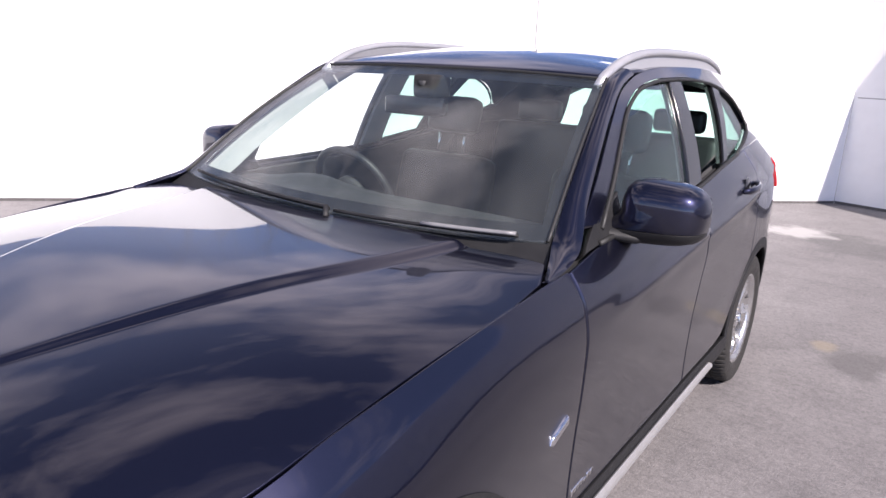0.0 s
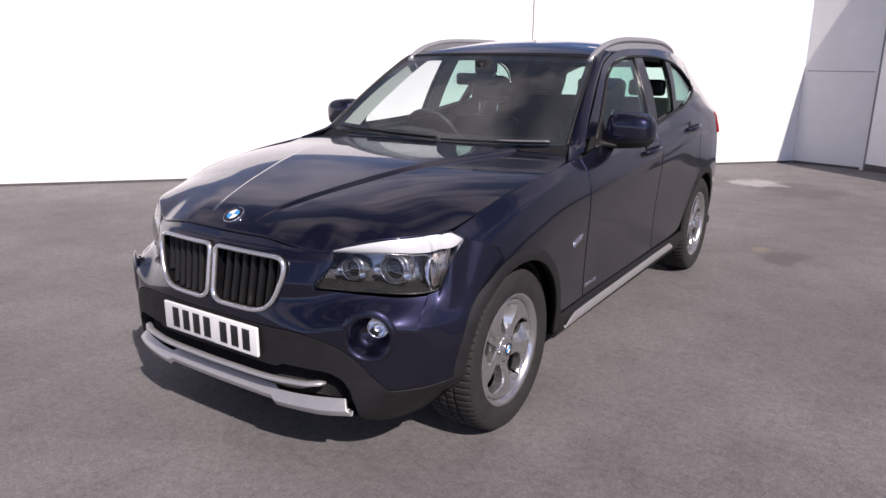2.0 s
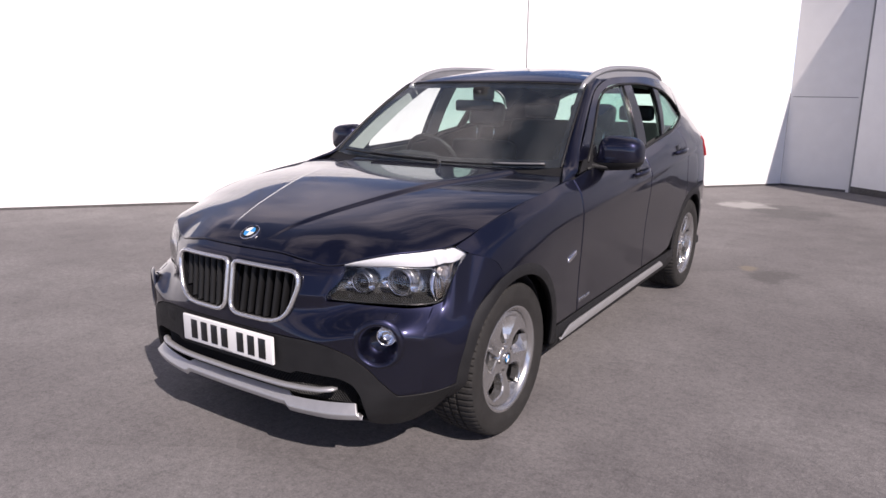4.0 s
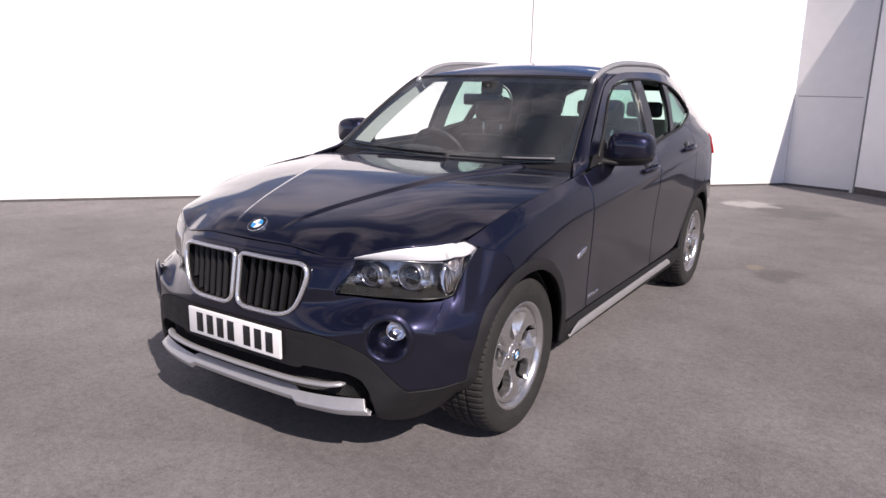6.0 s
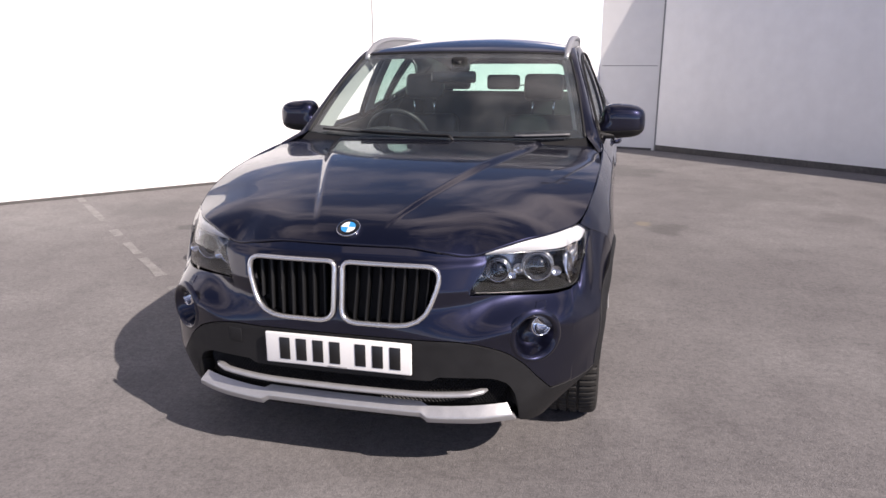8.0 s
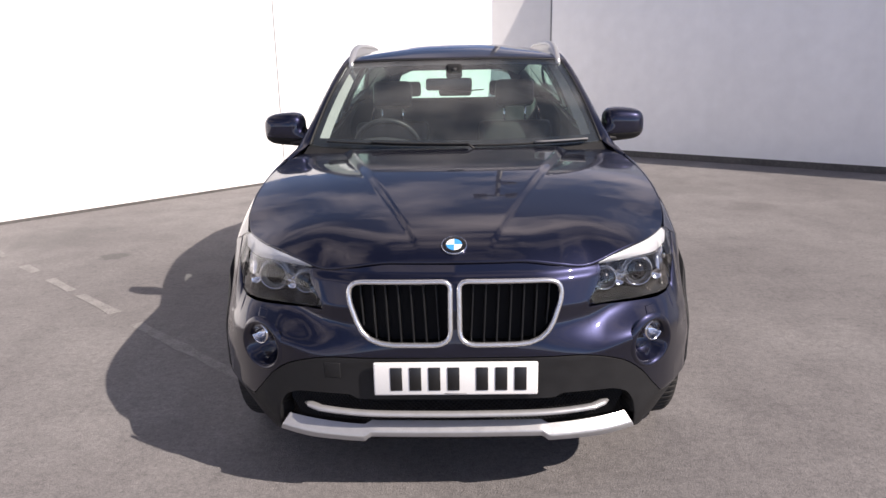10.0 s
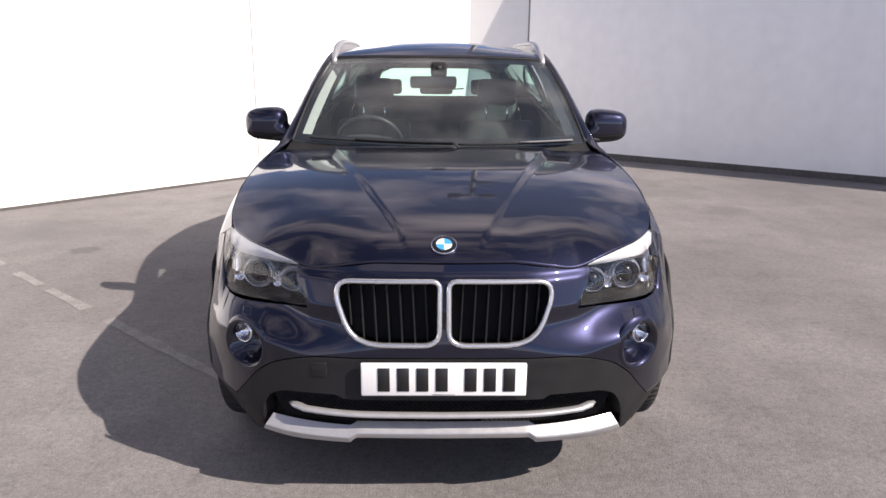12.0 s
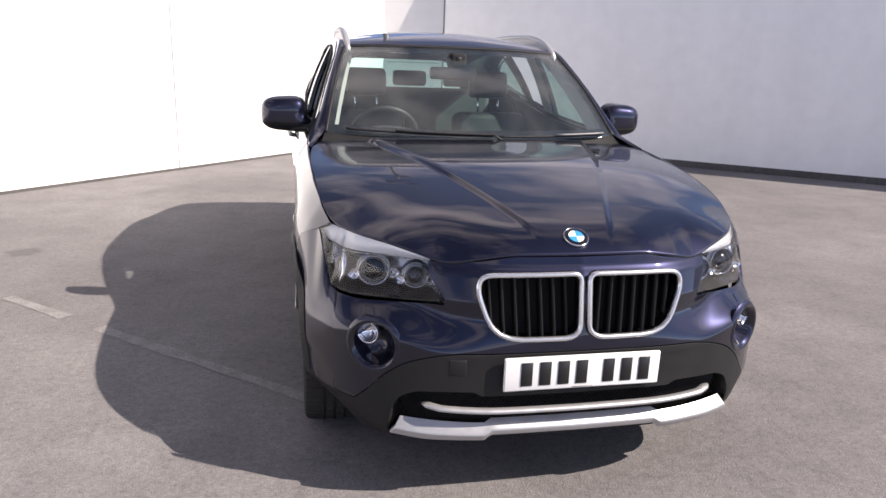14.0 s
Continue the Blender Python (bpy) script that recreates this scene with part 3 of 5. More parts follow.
HOOD_EDGE = curve1([p[0] for p in EDGE_PTS], [hood_z(*p) for p in EDGE_PTS])


def top_line(u):
    u = abs(u)
    hoodline = HOOD_EDGE(HIGH(min(u + 0.31 * smooth(1.40, 1.92, u), 2.4) / 7)[0]) - 0.006
    lamp = curve1([2.0, 3.0, 4.0, 5.0, 6.0, 7.0], [0.681, 0.668, 0.660, 0.662, 0.662, 0.660])(max(2.0, u))
    k = smooth(1.92, 2.02, u)
    return hoodline + (lamp - hoodline) * k


# kidney outline, in the plane of the front: x and z of the right-hand one
def kidney(a, grow=0.0):
    """A point of the kidney's rounded outline, a in 0..1."""
    corners = [(0.014, 0.790), (0.330, 0.785), (0.340, 0.735), (0.288, 0.588), (0.045, 0.591), (0.015, 0.612)]
    n = len(corners)
    line = []
    for k in range(n):
        p, q, r = Vector(corners[k - 1]), Vector(corners[k]), Vector(corners[(k + 1) % n])
        c = (0.024, 0.040, 0.030, 0.090, 0.024, 0.020)[k]
        p1, p2 = q + (p - q).normalized() * min(c, (p - q).length * 0.48), q + (r - q).normalized() * min(c, (r - q).length * 0.48)
        for j in range(5):
            t = j / 4
            line.append((1 - t) ** 2 * p1 + 2 * t * (1 - t) * q + t * t * p2)
    m = len(line)
    lens = [0.0]
    for k in range(m):
        lens.append(lens[-1] + (line[(k + 1) % m] - line[k]).length)
    d = (a % 1.0) * lens[-1]
    k = 0
    while lens[k + 1] < d:
        k += 1
    t = (d - lens[k]) / max(1e-9, lens[k + 1] - lens[k])
    v = line[k].lerp(line[(k + 1) % m], t)
    mid = Vector((0.175, 0.690))
    return v + (v - mid).normalized() * grow


def x_to_u(x, z):
    lo, hi = 0.0, 7.0
    for _ in range(24):
        m = (lo + hi) / 2
        if front(m, z).x < x:
            lo = m
        else:
            hi = m
    return lo


def on_front(x, z, sink=0.0):
    p = front(x_to_u(abs(x), z), z, sink)
    p.x = x
    return p


def kidney_at(x, z, sink=0.0):
    return Vector((x, 0.004 + 0.24 * x * x + 0.17 * (z - 0.60) + sink, z))


KID = [kidney(k / 60) for k in range(60)]


def inside(poly, x, z):
    hit = False
    for k in range(len(poly)):
        a, b = poly[k - 1], poly[k]
        if (a[1] > z) != (b[1] > z) and x < (b[0] - a[0]) * (z - a[1]) / (b[1] - a[1]) + a[0]:
            hit = not hit
    return hit


FOG, BOWL = (0.674, 0.573), (0.650, 0.548)

car = new("car")
YAW = radians(0.55)
PIVOT = Vector((0, 0.6, 0))
car.rotation_euler.z = YAW
car.location = PIVOT + Matrix.Rotation(YAW, 3, "Z") @ (BASE - PIVOT)
tagged(car, "dark blue metallic compact crossover car parked in the yard", "car")

# bonnet
HF = [(0, 0.078), (0.10, 0.080), (0.20, 0.084), (0.34, 0.100), (0.455, 0.141), (0.55, 0.196), (0.635, 0.262), (0.706, 0.355), (0.754, 0.442), (0.785, 0.57), (0.804, 0.80), (0.814, 1.08), (0.802, 1.30)]
HR = [(0, 1.360), (0.494, 1.386), (0.53, 1.391), (0.555, 1.394), (0.58, 1.397), (0.605, 1.400), (0.63, 1.402), (0.655, 1.405), (0.68, 1.407), (0.70, 1.407), (0.72, 1.406), (0.74, 1.403), (0.762, 1.398)]


def hood_f(a, b):
    sg, q = (1, 2 * a - 1) if a >= 0.5 else (-1, 1 - 2 * a)
    lo, up = knots(HF)(q), knots(HR)(q)
    x, y = lo[0] + (up[0] - lo[0]) * b, lo[1] + (up[1] - lo[1]) * b
    x += 0.014 * 4 * b * (1 - b) * math.exp(-((q * 12 - 1) / 1.6) ** 2) * smooth(0, 0.06, q)
    return Vector((sg * x, y, hood_z(x, y)))


part("bonnet", sheet(hood_f, 380, 70, 0.015, 0.003, 0.004, away=Vector((0, 0, 1))), PAINT, car, "glossy dark blue bonnet with two creases")


def arch_y(z):
    """Where the front wheel opening begins at a height."""
    return HUB_F - math.sqrt(max(0.01, 0.400 ** 2 - (z - 0.33) ** 2))


@functools.lru_cache(None)
def u_arch(z):
    lo, hi = 4.6, 7.6
    for _ in range(22):
        m = (lo + hi) / 2
        lo, hi = (m, hi) if front(m, z).y < arch_y(z) else (lo, m)
    return lo


def corner(u, z):
    """The front's surface, with its outer columns squeezed to end at the wheel opening."""
    q = abs(u)
    if q <= 4.6:
        return front(u, z)
    q = 4.6 + (q - 4.6) / 2.4 * (u_arch(round(z, 4)) - 4.6)
    return front(math.copysign(q, u), z)


def right(y, z):
    return Vector((side_x(y, z), y, z))


@functools.lru_cache(None)
def corner_top():
    pts = [front(4.6, 0.664), front(4.95, 0.674), Vector((0.778, 0.378, 0.712)), Vector((0.790, 0.408, 0.774)), Vector((0.802, 0.494, 0.836)), right(0.550, 0.815), right(0.600, 0.781), right(0.634, 0.720)]
    return knots([tuple(p) for p in pts])


@functools.lru_cache(None)
def column(q):
    """An outer column of the bumper: x and y over height, up to the lamp's edge and the fender's seam."""
    top = corner_top()((q - 4.6) / 2.4)
    zs = [CLAD_TOP(q) + 0.002, 0.43, 0.50, 0.56, 0.61]
    ps = [corner(q, z) for z in zs]
    zs, ps = zs + [top[2]], ps + [top]
    return curve1(zs, [p[0] for p in ps]), curve1(zs, [p[1] for p in ps]), top[2]


def bumper_f(a, b):
    t = abs(-7 + 14 * a)
    q = t - 0.12 * math.tanh((t - 1.97) / 0.15) * smooth(0, 1, t) * (1 - smooth(3, 4.5, t))
    u = math.copysign(q, a - 0.5)
    lo = CLAD_TOP(q) + 0.002
    if q <= 4.6:
        z = lo + (top_line(u) - lo) * b
        lean = 0.31 * smooth(1.40, 1.92, q) * smooth(0.685, 0.785, z) * (1 - smooth(2.02, 2.12, q))
        return front(math.copysign(q + lean, u), z)
    fx, fy, top = column(round(q, 6))
    z = lo + (top - lo) * b
    return Vector((math.copysign(fx(z), u), fy(z), z))


def bumper_cut(p):
    x = abs(p.x)
    return inside(KID, x, p.z) or (p.z < 0.66 and math.hypot(x - BOWL[0], p.z - BOWL[1]) < 0.071 and p.y < 0.4)


bumper = part("front_bumper", sheet(bumper_f, 430, 44, 0.025, 0.002, 0.003, bumper_cut, Vector((0, -1, 0))), PAINT, car, "blue painted front bumper")


LIP = curve1([2.9, 3.6, 4.5, 7.0], [0.240, 0.215, 0.205, 0.225])


def clad_f(a, b):
    u = -7 + 14 * a
    q = abs(u)
    k = smooth(2.99, 3.10, q)
    lo = MOUTH(min(q, 3.05)) * (1 - k) + LIP(max(q, 2.9)) * k
    hi = CLAD_TOP(q) - 0.002
    return corner(u, lo + (hi - lo) * b)


part("bumper_cladding", sheet(clad_f, 240, 16, 0.05, 0.002, 0.003, None, Vector((0, -1, 0))), BLACK_PLASTIC, car, "grained black lower bumper cladding")


# lower mouth: near-black sheet in place of its inner shade, mesh, bright bar, skid plate
def mouth_f(a, b):
    u = -3.3 + 6.6 * a
    return front(u, 0.25 + 0.20 * b, 0.075)


part("intake_back", sheet(mouth_f, 30, 4, 0.01, 0.004, 0, None, Vector((0, -1, 0))), DEEP_BLACK, car)
bm = bmesh.new()
for k in range(-44, 45):
    for z0, z1 in ((0.298, 0.408),):
        for s2 in (1, -1):
            ua, ub = k * 0.066, k * 0.066 + s2 * 0.45
            if abs(ua) < 3.0 and abs(ub) < 3.0:
                tube([front(ua, z0, 0.05), front((ua + ub) / 2, (z0 + z1) / 2, 0.05), front(ub, z1, 0.05)], 0.0022, 4, bm=bm)
part("intake_mesh", bm, SLAT, car, "black diamond mesh in the lower intake", False)
pts = [front(-2.32 + 4.64 * k / 40, 0.352 + 0.014 * abs(-1 + k / 20) ** 3, -0.004 + 0.02 * max(0, abs(k - 20) - 17) / 3) for k in range(41)]
part("intake_bar", tube(pts, [0.004 if k in (0, 40) else 0.0095 for k in range(41)], 10, flat=1.6), SATIN, car, "slim silver bar across the lower intake")


def skid_f(a, b):
    u = (-2.9 + 5.8 * a) * (1.03 - 0.075 * b)
    wing = smooth(1.14, 1.24, abs(u))
    top = 0.313 - 0.010 * wing + 0.012 * smooth(1.3, 2.9, abs(u))
    low = 0.264 - 0.018 * wing + 0.012 * smooth(2.0, 2.9, abs(u))
    z = low + (top - low) * b
    p = front(u, z, -0.012 * wing - 0.008 + 0.034 * max(0, b - 0.42) / 0.58)
    return p


part("skid_plate", sheet(skid_f, 110, 12, 0.02, 0.004, 0.0015, None, Vector((0, -1, 0))), SATIN, car, "satin silver skid plate under the bumper")


def under_f(a, b):
    u = -3.6 + 7.2 * a
    return front(u, 0.235, 0.01 + 0.35 * b)


part("under_tray", sheet(under_f, 30, 4, 0.01, 0.004, 0, None, Vector((0, 0, -1))), DEEP_BLACK, car)

# kidneys
for sg in (1, -1):
    grille = part("kidney_grille", tube([(lambda v: kidney_at(v.x * sg, v.y, -0.006))(kidney(k / 72, 0.0)) for k in range(72)], 0.0100, 10, True, 0.85, Vector((0, 1, 0))), RIM_CHROME, car, "silver framed kidney grille with black slats")
    # near-black sheet stands in for the unlit depth behind the slats
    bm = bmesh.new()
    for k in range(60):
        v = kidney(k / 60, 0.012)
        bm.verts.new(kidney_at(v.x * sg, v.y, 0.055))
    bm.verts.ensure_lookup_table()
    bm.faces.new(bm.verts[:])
    part("grille_back", bm, DEEP_BLACK, grille, smoothed=False)
    bm = bmesh.new()
    for k in range(60):
        v, w = kidney(k / 60, 0.003), kidney((k + 1) / 60, 0.003)
        q = [kidney_at(v.x * sg, v.y, 0.0), kidney_at(w.x * sg, w.y, 0.0), kidney_at(w.x * sg, w.y, 0.055), kidney_at(v.x * sg, v.y, 0.055)]
        bm.faces.new([bm.verts.new(p) for p in q])
    bmesh.ops.remove_doubles(bm, verts=bm.verts, dist=1e-5)
    part("grille_wall", bm, GLOSS_BLACK, grille)
    for k in range(7):
        x = 0.060 + 0.0405 * k
        zs = [z / 400 for z in range(225, 320) if inside(KID, x, z / 400)]
        if zs:
            lo, hi = min(zs), max(zs)
            bm = bmesh.new()
            line = [(x - 0.010 * (1 - t), lo + (hi - lo) * t) for t in (0, 0.25, 0.5, 0.75, 1)]
            for j in range(4):
                (xa, za), (xb, zb) = line[j], line[j + 1]
                for w0, w1, s0, s1 in ((-0.0028, 0.0028, 0.012, 0.012), (0.0028, 0.0028, 0.012, 0.052), (-0.0028, -0.0028, 0.052, 0.012)):
                    q = [kidney_at((xa + w0) * sg, za, s0), kidney_at((xa + w1) * sg, za, s1), kidney_at((xb + w1) * sg, zb, s1), kidney_at((xb + w0) * sg, zb, s0)]
                    bm.faces.new([bm.verts.new(p) for p in q])
            bmesh.ops.remove_doubles(bm, verts=bm.verts, dist=1e-5)
            part("slat", bm, SLAT, grille)

# headlight washer covers
for sg in (1, -1):
    part("washer_cover", sheet(lambda a, b: front(sg * (3.32 + 0.30 * a), 0.628 + 0.020 * b, -0.0025), 6, 4, 0.004, 0.05, 0.001, None, Vector((0, -1, 0.3))), PAINT, bumper, "small washer cover under the headlight")

# fog lamps in their round recesses
for sg in (1, -1):
    c = on_front(BOWL[0] * sg, BOWL[1], 0.0)
    ax = (c - on_front((BOWL[0] - 0.05) * sg, BOWL[1], 0.0)).cross(Vector((0, 0, sg))).normalized()
    if ax.y > 0:
        ax = -ax
    fog = part("fog_lamp", lathe([(0.001, -0.070), (0.034, -0.066), (0.054, -0.042), (0.067, -0.012), (0.076, 0.002), (0.084, 0.004), (0.097, -0.010)], c, ax, 48), PAINT, car, "round fog lamp in a blue bumper recess")
    cf = on_front(FOG[0] * sg, FOG[1], 0.0) - ax * 0.030 + Vector((0, 0, 0.004))
    part("fog_reflector", lathe([(0.001, -0.016), (0.018, -0.012), (0.030, 0.004), (0.033, 0.012), (0.036, 0.012), (0.037, -0.02), (0.030, -0.03)], cf, ax, 32), CHROME, fog)
    part("fog_lens", lathe([(0.034, 0.010), (0.026, 0.016), (0.012, 0.019), (0.001, 0.020)], cf, ax, 32), CLEAR, fog)

# headlights: ruled from the bumper's edge below to the bonnet's edge above
def lamp_edges(sg):
    low = [front(u, z) for u, z in ((1.99, 0.690), (2.5, 0.680), (3.1, 0.674), (3.6, 0.670), (4.1, 0.667), (4.6, 0.668), (4.95, 0.678), (5.2, 0.705))] + [Vector((0.788, 0.406, 0.774)), Vector((0.799, 0.492, 0.836))]
    low[7] = Vector((0.776, 0.376, 0.712))
    up = []
    for x, y in ((0.470, 0.150), (0.500, 0.167), (0.538, 0.188), (0.58, 0.215), (0.622, 0.249), (0.662, 0.294), (0.700, 0.347), (0.729, 0.395), (0.756, 0.441), (0.79, 0.50)):
        up.append(Vector((x, y - 0.004, hood_z(x, y) - 0.004)))
    up[-1] = Vector((0.797, 0.498, 0.844))
    return knots([(sg * p.x, p.y, p.z) for p in low]), knots([(sg * p.x, p.y, p.z) for p in up])


for sg in (1, -1):
    lamp_lo, lamp_up = lamp_edges(sg)
    inward = Vector((-sg * 0.45, 0.85, -0.20))

    def lamp_at(a, b, sink=0.0):
        p = Vector(lamp_lo(a)).lerp(Vector(lamp_up(a)), b)
        return p + inward * (sink - 0.016 * math.sin(math.pi * b) * math.sin(math.pi * min(1, a * 1.4)) ** 0.5 if a < 0.714 else sink - 0.016 * math.sin(math.pi * b) * (1 - a) / 0.286)
    out = Vector((sg * 0.7, -1, 0.3))
    lamp = part("headlight", sheet(lambda a, b: lamp_at(a, b, 0.125), 24, 8, 0.006, 0.004, 0, None, out), LAMP_DARK, car, "twin-ring headlight with a white brow")
    part("lamp_lens", sheet(lamp_at, 40, 12, 0.003, 0.004, 0.002, None, out), CLEAR, lamp, "clear plastic lens")

    def rim_f(a, b):
        q = a * 2 if a < 0.5 else 2 - a * 2
        return lamp_at(q, 0.004 if a < 0.5 else 0.996, 0.008 + 0.117 * b)
    part("lamp_rim", sheet(rim_f, 60, 3, 0.004, 0.002, 0, None, out), SMOKE, lamp)

    def brow_f(a, b):
        w = 0.06 + 0.36 * a + 0.26 * smooth(0.78, 0.95, a)
        return lamp_at(0.02 + 0.97 * a, 1 - w * (1 - b) - 0.008, 0.005 + 0.014 * (1 - b) ** 2 + 0.010 * smooth(0.80, 0.83, a))
    part("lamp_brow", sheet(brow_f, 60, 8, 0.006, 0.003, 0.002, None, out), LAMP_SILVER, lamp, "bright silver white brow along the lamp's top")

    def under_brow_f(a, b):
        w = 0.06 + 0.36 * a + 0.26 * smooth(0.78, 0.95, a)
        return lamp_at(0.02 + 0.80 * a, 1 - w - 0.008 - 0.02 * b, 0.020 + 0.085 * b)
    part("brow_underside", sheet(under_brow_f, 40, 4, 0.003, 0.004, 0, None, Vector((0, 0, -1))), LAMP_DARK, lamp)
    part("turn_signal", sheet(lambda a, b: lamp_at(0.60 + 0.22 * a + 0.08 * b, 0.06 + 0.56 * b, 0.040 + 0.020 * math.sin(math.pi * a)), 8, 8, 0.004, 0.01, 0.001, None, out), LAMP_AMBER, lamp, "pale turn signal behind clear ribs")
    for k in range(7):
        part("signal_rib", tube([lamp_at(0.625 + 0.027 * k + 0.07 * t, 0.10 + 0.46 * t, 0.038) for t in (0, 0.33, 0.67, 1)], 0.0014, 5), CHROME, lamp)
    part("lamp_divider", tube([lamp_at(0.585 + 0.10 * t * t, 0.05 + 0.58 * t, 0.030) for t in (0, 0.2, 0.4, 0.6, 0.8, 1)], 0.0055, 8, flat=1.8), CHROME, lamp)
    part("lamp_shelf", sheet(lambda a, b: lamp_at(0.012 + 0.60 * a, 0.02 + 0.20 * b, 0.012 + 0.070 * b), 24, 4, 0.004, 0.01, 0.001, None, out), SMOKE, lamp, "smoked grey lower shelf")
    for cx, cy, cz, r in ((0.503, 0.224, 0.740, 0.038), (0.631, 0.292, 0.744, 0.049)):
        c = Vector((sg * cx, cy, cz))
        ax = Vector((sg * 0.10, -1, 0.04)).normalized()
        ring = part("light_ring", lathe([(r * 0.945, 0.020), (r * 0.97, 0.024), (r * 1.005, 0.022), (r * 1.02, 0.010), (r * 0.98, 0.002), (r * 0.93, 0.006)], c, ax, 44, closed=True), CHROME, lamp)
        part("bezel", lathe([(r * 1.02, 0.006), (r * 1.12, 0.010), (r * 1.16, 0.002), (r * 1.17, -0.030)], c, ax, 44), LAMP_DARK, ring)
        part("projector", lathe([(r * 0.94, 0.006), (r * 0.86, -0.014), (r * 0.78, -0.016), (r * 0.76, 0.004), (r * 0.72, 0.006)], c, ax, 40), LAMP_DARK, ring)
        part("projector_lens", lathe([(r * 0.74, 0.000), (r * 0.62, 0.012), (r * 0.38, 0.022), (0.001, 0.026)], c, ax, 32), GLOSS_BLACK, ring)
        for j in (-1, 1):
            q = c + Vector((sg * j * r * 1.32, -0.004, -0.010))
            part("lamp_reflector", lathe([(0.001, 0.0), (r * 0.22, 0.003), (r * 0.34, 0.014), (r * 0.36, 0.014)], q, ax, 20), CHROME, lamp)

# number plate with bars in place of characters
plate = part("number_plate", block((-0.26, -0.020, 0.4275), (0.26, -0.008, 0.5385), 0.005, 2), WHITE_PLATE, car, "white number plate with black bars")
for k in range(7):
    x = -0.207 + 0.0605 * k + (0.030 if k > 3 else 0)
    part("plate_bar", block((x, -0.0225, 0.4445), (x + 0.038, -0.0205, 0.5235), 0.001, 1), INK, plate)
part("plate_bar", block((-0.035, -0.0215, 0.4315), (0.035, -0.0203, 0.4355), 0.0005, 1), GREY_INK, plate)


tow = part("tow_cover", block((-0.425, 0.0, 0.470), (-0.370, 0.02, 0.525), 0.004, 2), BLACK_PLASTIC, car, "square tow-eye cover in the cladding")
for v in tow.data.vertices:
    v.co.y = on_front(v.co.x, v.co.z).y + (v.co.y - 0.0015)


# round badge of plain quarters
def badge(centre, normal, up, r, parent, label):
    n = Vector(normal).normalized()
    b = part("badge", lathe([(0.001, -0.004), (r, -0.004), (r, 0.002), (r * 0.95, 0.0045), (r * 0.70, 0.0035), (0.001, 0.0035)], centre, n, 40), GLOSS_BLACK, parent, label)
    part("badge_rim", lathe([(r * 0.95, 0.002), (r * 1.0, 0.005), (r * 1.04, 0.002), (r * 1.03, -0.004)], centre, n, 40), CHROME, b)
    e1 = (Vector(up) - n * n.dot(Vector(up))).normalized()
    e2 = n.cross(e1)
    for q in range(4):
        bm = bmesh.new()
        c = Vector(centre) + n * 0.0048
        vs = [bm.verts.new(c)] + [bm.verts.new(c + (e1 * math.cos(a) + e2 * math.sin(a)) * r * 0.64) for a in [math.pi / 2 * (q + j / 8) for j in range(9)]]
        bm.faces.new(vs)
        bmesh.ops.recalc_face_normals(bm, faces=bm.faces)
        for f in bm.faces:
            if f.normal.dot(n) < 0:
                f.normal_flip()
        part("badge_quarter", bm, BADGE_BLUE if q % 2 else BADGE_WHITE, b, smoothed=False)
    return b


yb = 0.132
nb = Vector((0, -(hood_z(0, yb + 0.03) - hood_z(0, yb - 0.03)) / 0.06, 1)).normalized()
badge((0, yb, hood_z(0, yb) + 0.004), nb, (0, 1, 0), 0.040, car, "round blue and white badge")

# fenders, doors, rear quarters, cladding, pillars, glass: both sides
FENDER_L = [(0.490, 0.836), (0.598, 0.786), (0.638, 0.722), (0.70, 0.733), (0.764, 0.738), (0.90, 0.7145), (1.03, 0.639), (1.13, 0.512), (1.172, 0.37), (1.432, 0.365)]
FENDER_U = [(0.448, 0.863), (0.53, 0.893), (0.60, 0.917), (0.70, 0.941), (0.80, 0.959), (0.93, 0.978), (1.06, 0.994), (1.19, 1.007), (1.30, 1.017), (1.405, 1.022)]
FDOOR_L = [(1.4365, 0.365), (1.70, 0.365), (2.0, 0.365), (2.46, 0.37)]
FDOOR_U = [(1.4165, 1.020), (1.70, 1.052), (2.0, 1.066), (2.46, 1.085)]
RDOOR_L = [(2.4645, 0.37), (2.80, 0.373), (3.0, 0.39), (3.125, 0.51), (3.22, 0.640), (3.30, 0.699)]
RDOOR_U = [(2.4645, 1.086), (2.70, 1.113), (2.90, 1.138), (3.05, 1.155), (3.17, 1.167), (3.30, 1.178)]
QUART_L = [(3.3045, 0.702), (3.42, 0.731), (3.52, 0.739), (3.65, 0.719), (3.79, 0.637), (3.88, 0.52), (3.935, 0.40), (4.28, 0.40)]
QUART_U = [(3.3045, 1.179), (3.45, 1.190), (3.56, 1.196), (3.70, 1.20), (3.84, 1.20), (3.98, 1.198), (4.12, 1.19), (4.28, 1.168)]

ROOF_Y = [1.50, 1.70, 1.90, 2.06, 2.25, 2.60, 3.00, 3.40, 3.80, 4.05, 4.25]
EDGE_X = curve1(ROOF_Y, [0.790, 0.748, 0.696, 0.658, 0.640, 0.632, 0.622, 0.610, 0.584, 0.556, 0.532])
EDGE_Z = curve1(ROOF_Y, [1.050, 1.190, 1.335, 1.434, 1.488, 1.516, 1.522, 1.505, 1.455, 1.405, 1.350])
ROOF_Z = curve1([2.00, 2.12, 2.3, 2.6, 3.0, 3.5, 4.0, 4.25], [1.480, 1.514, 1.548, 1.576, 1.584, 1.568, 1.520, 1.480])


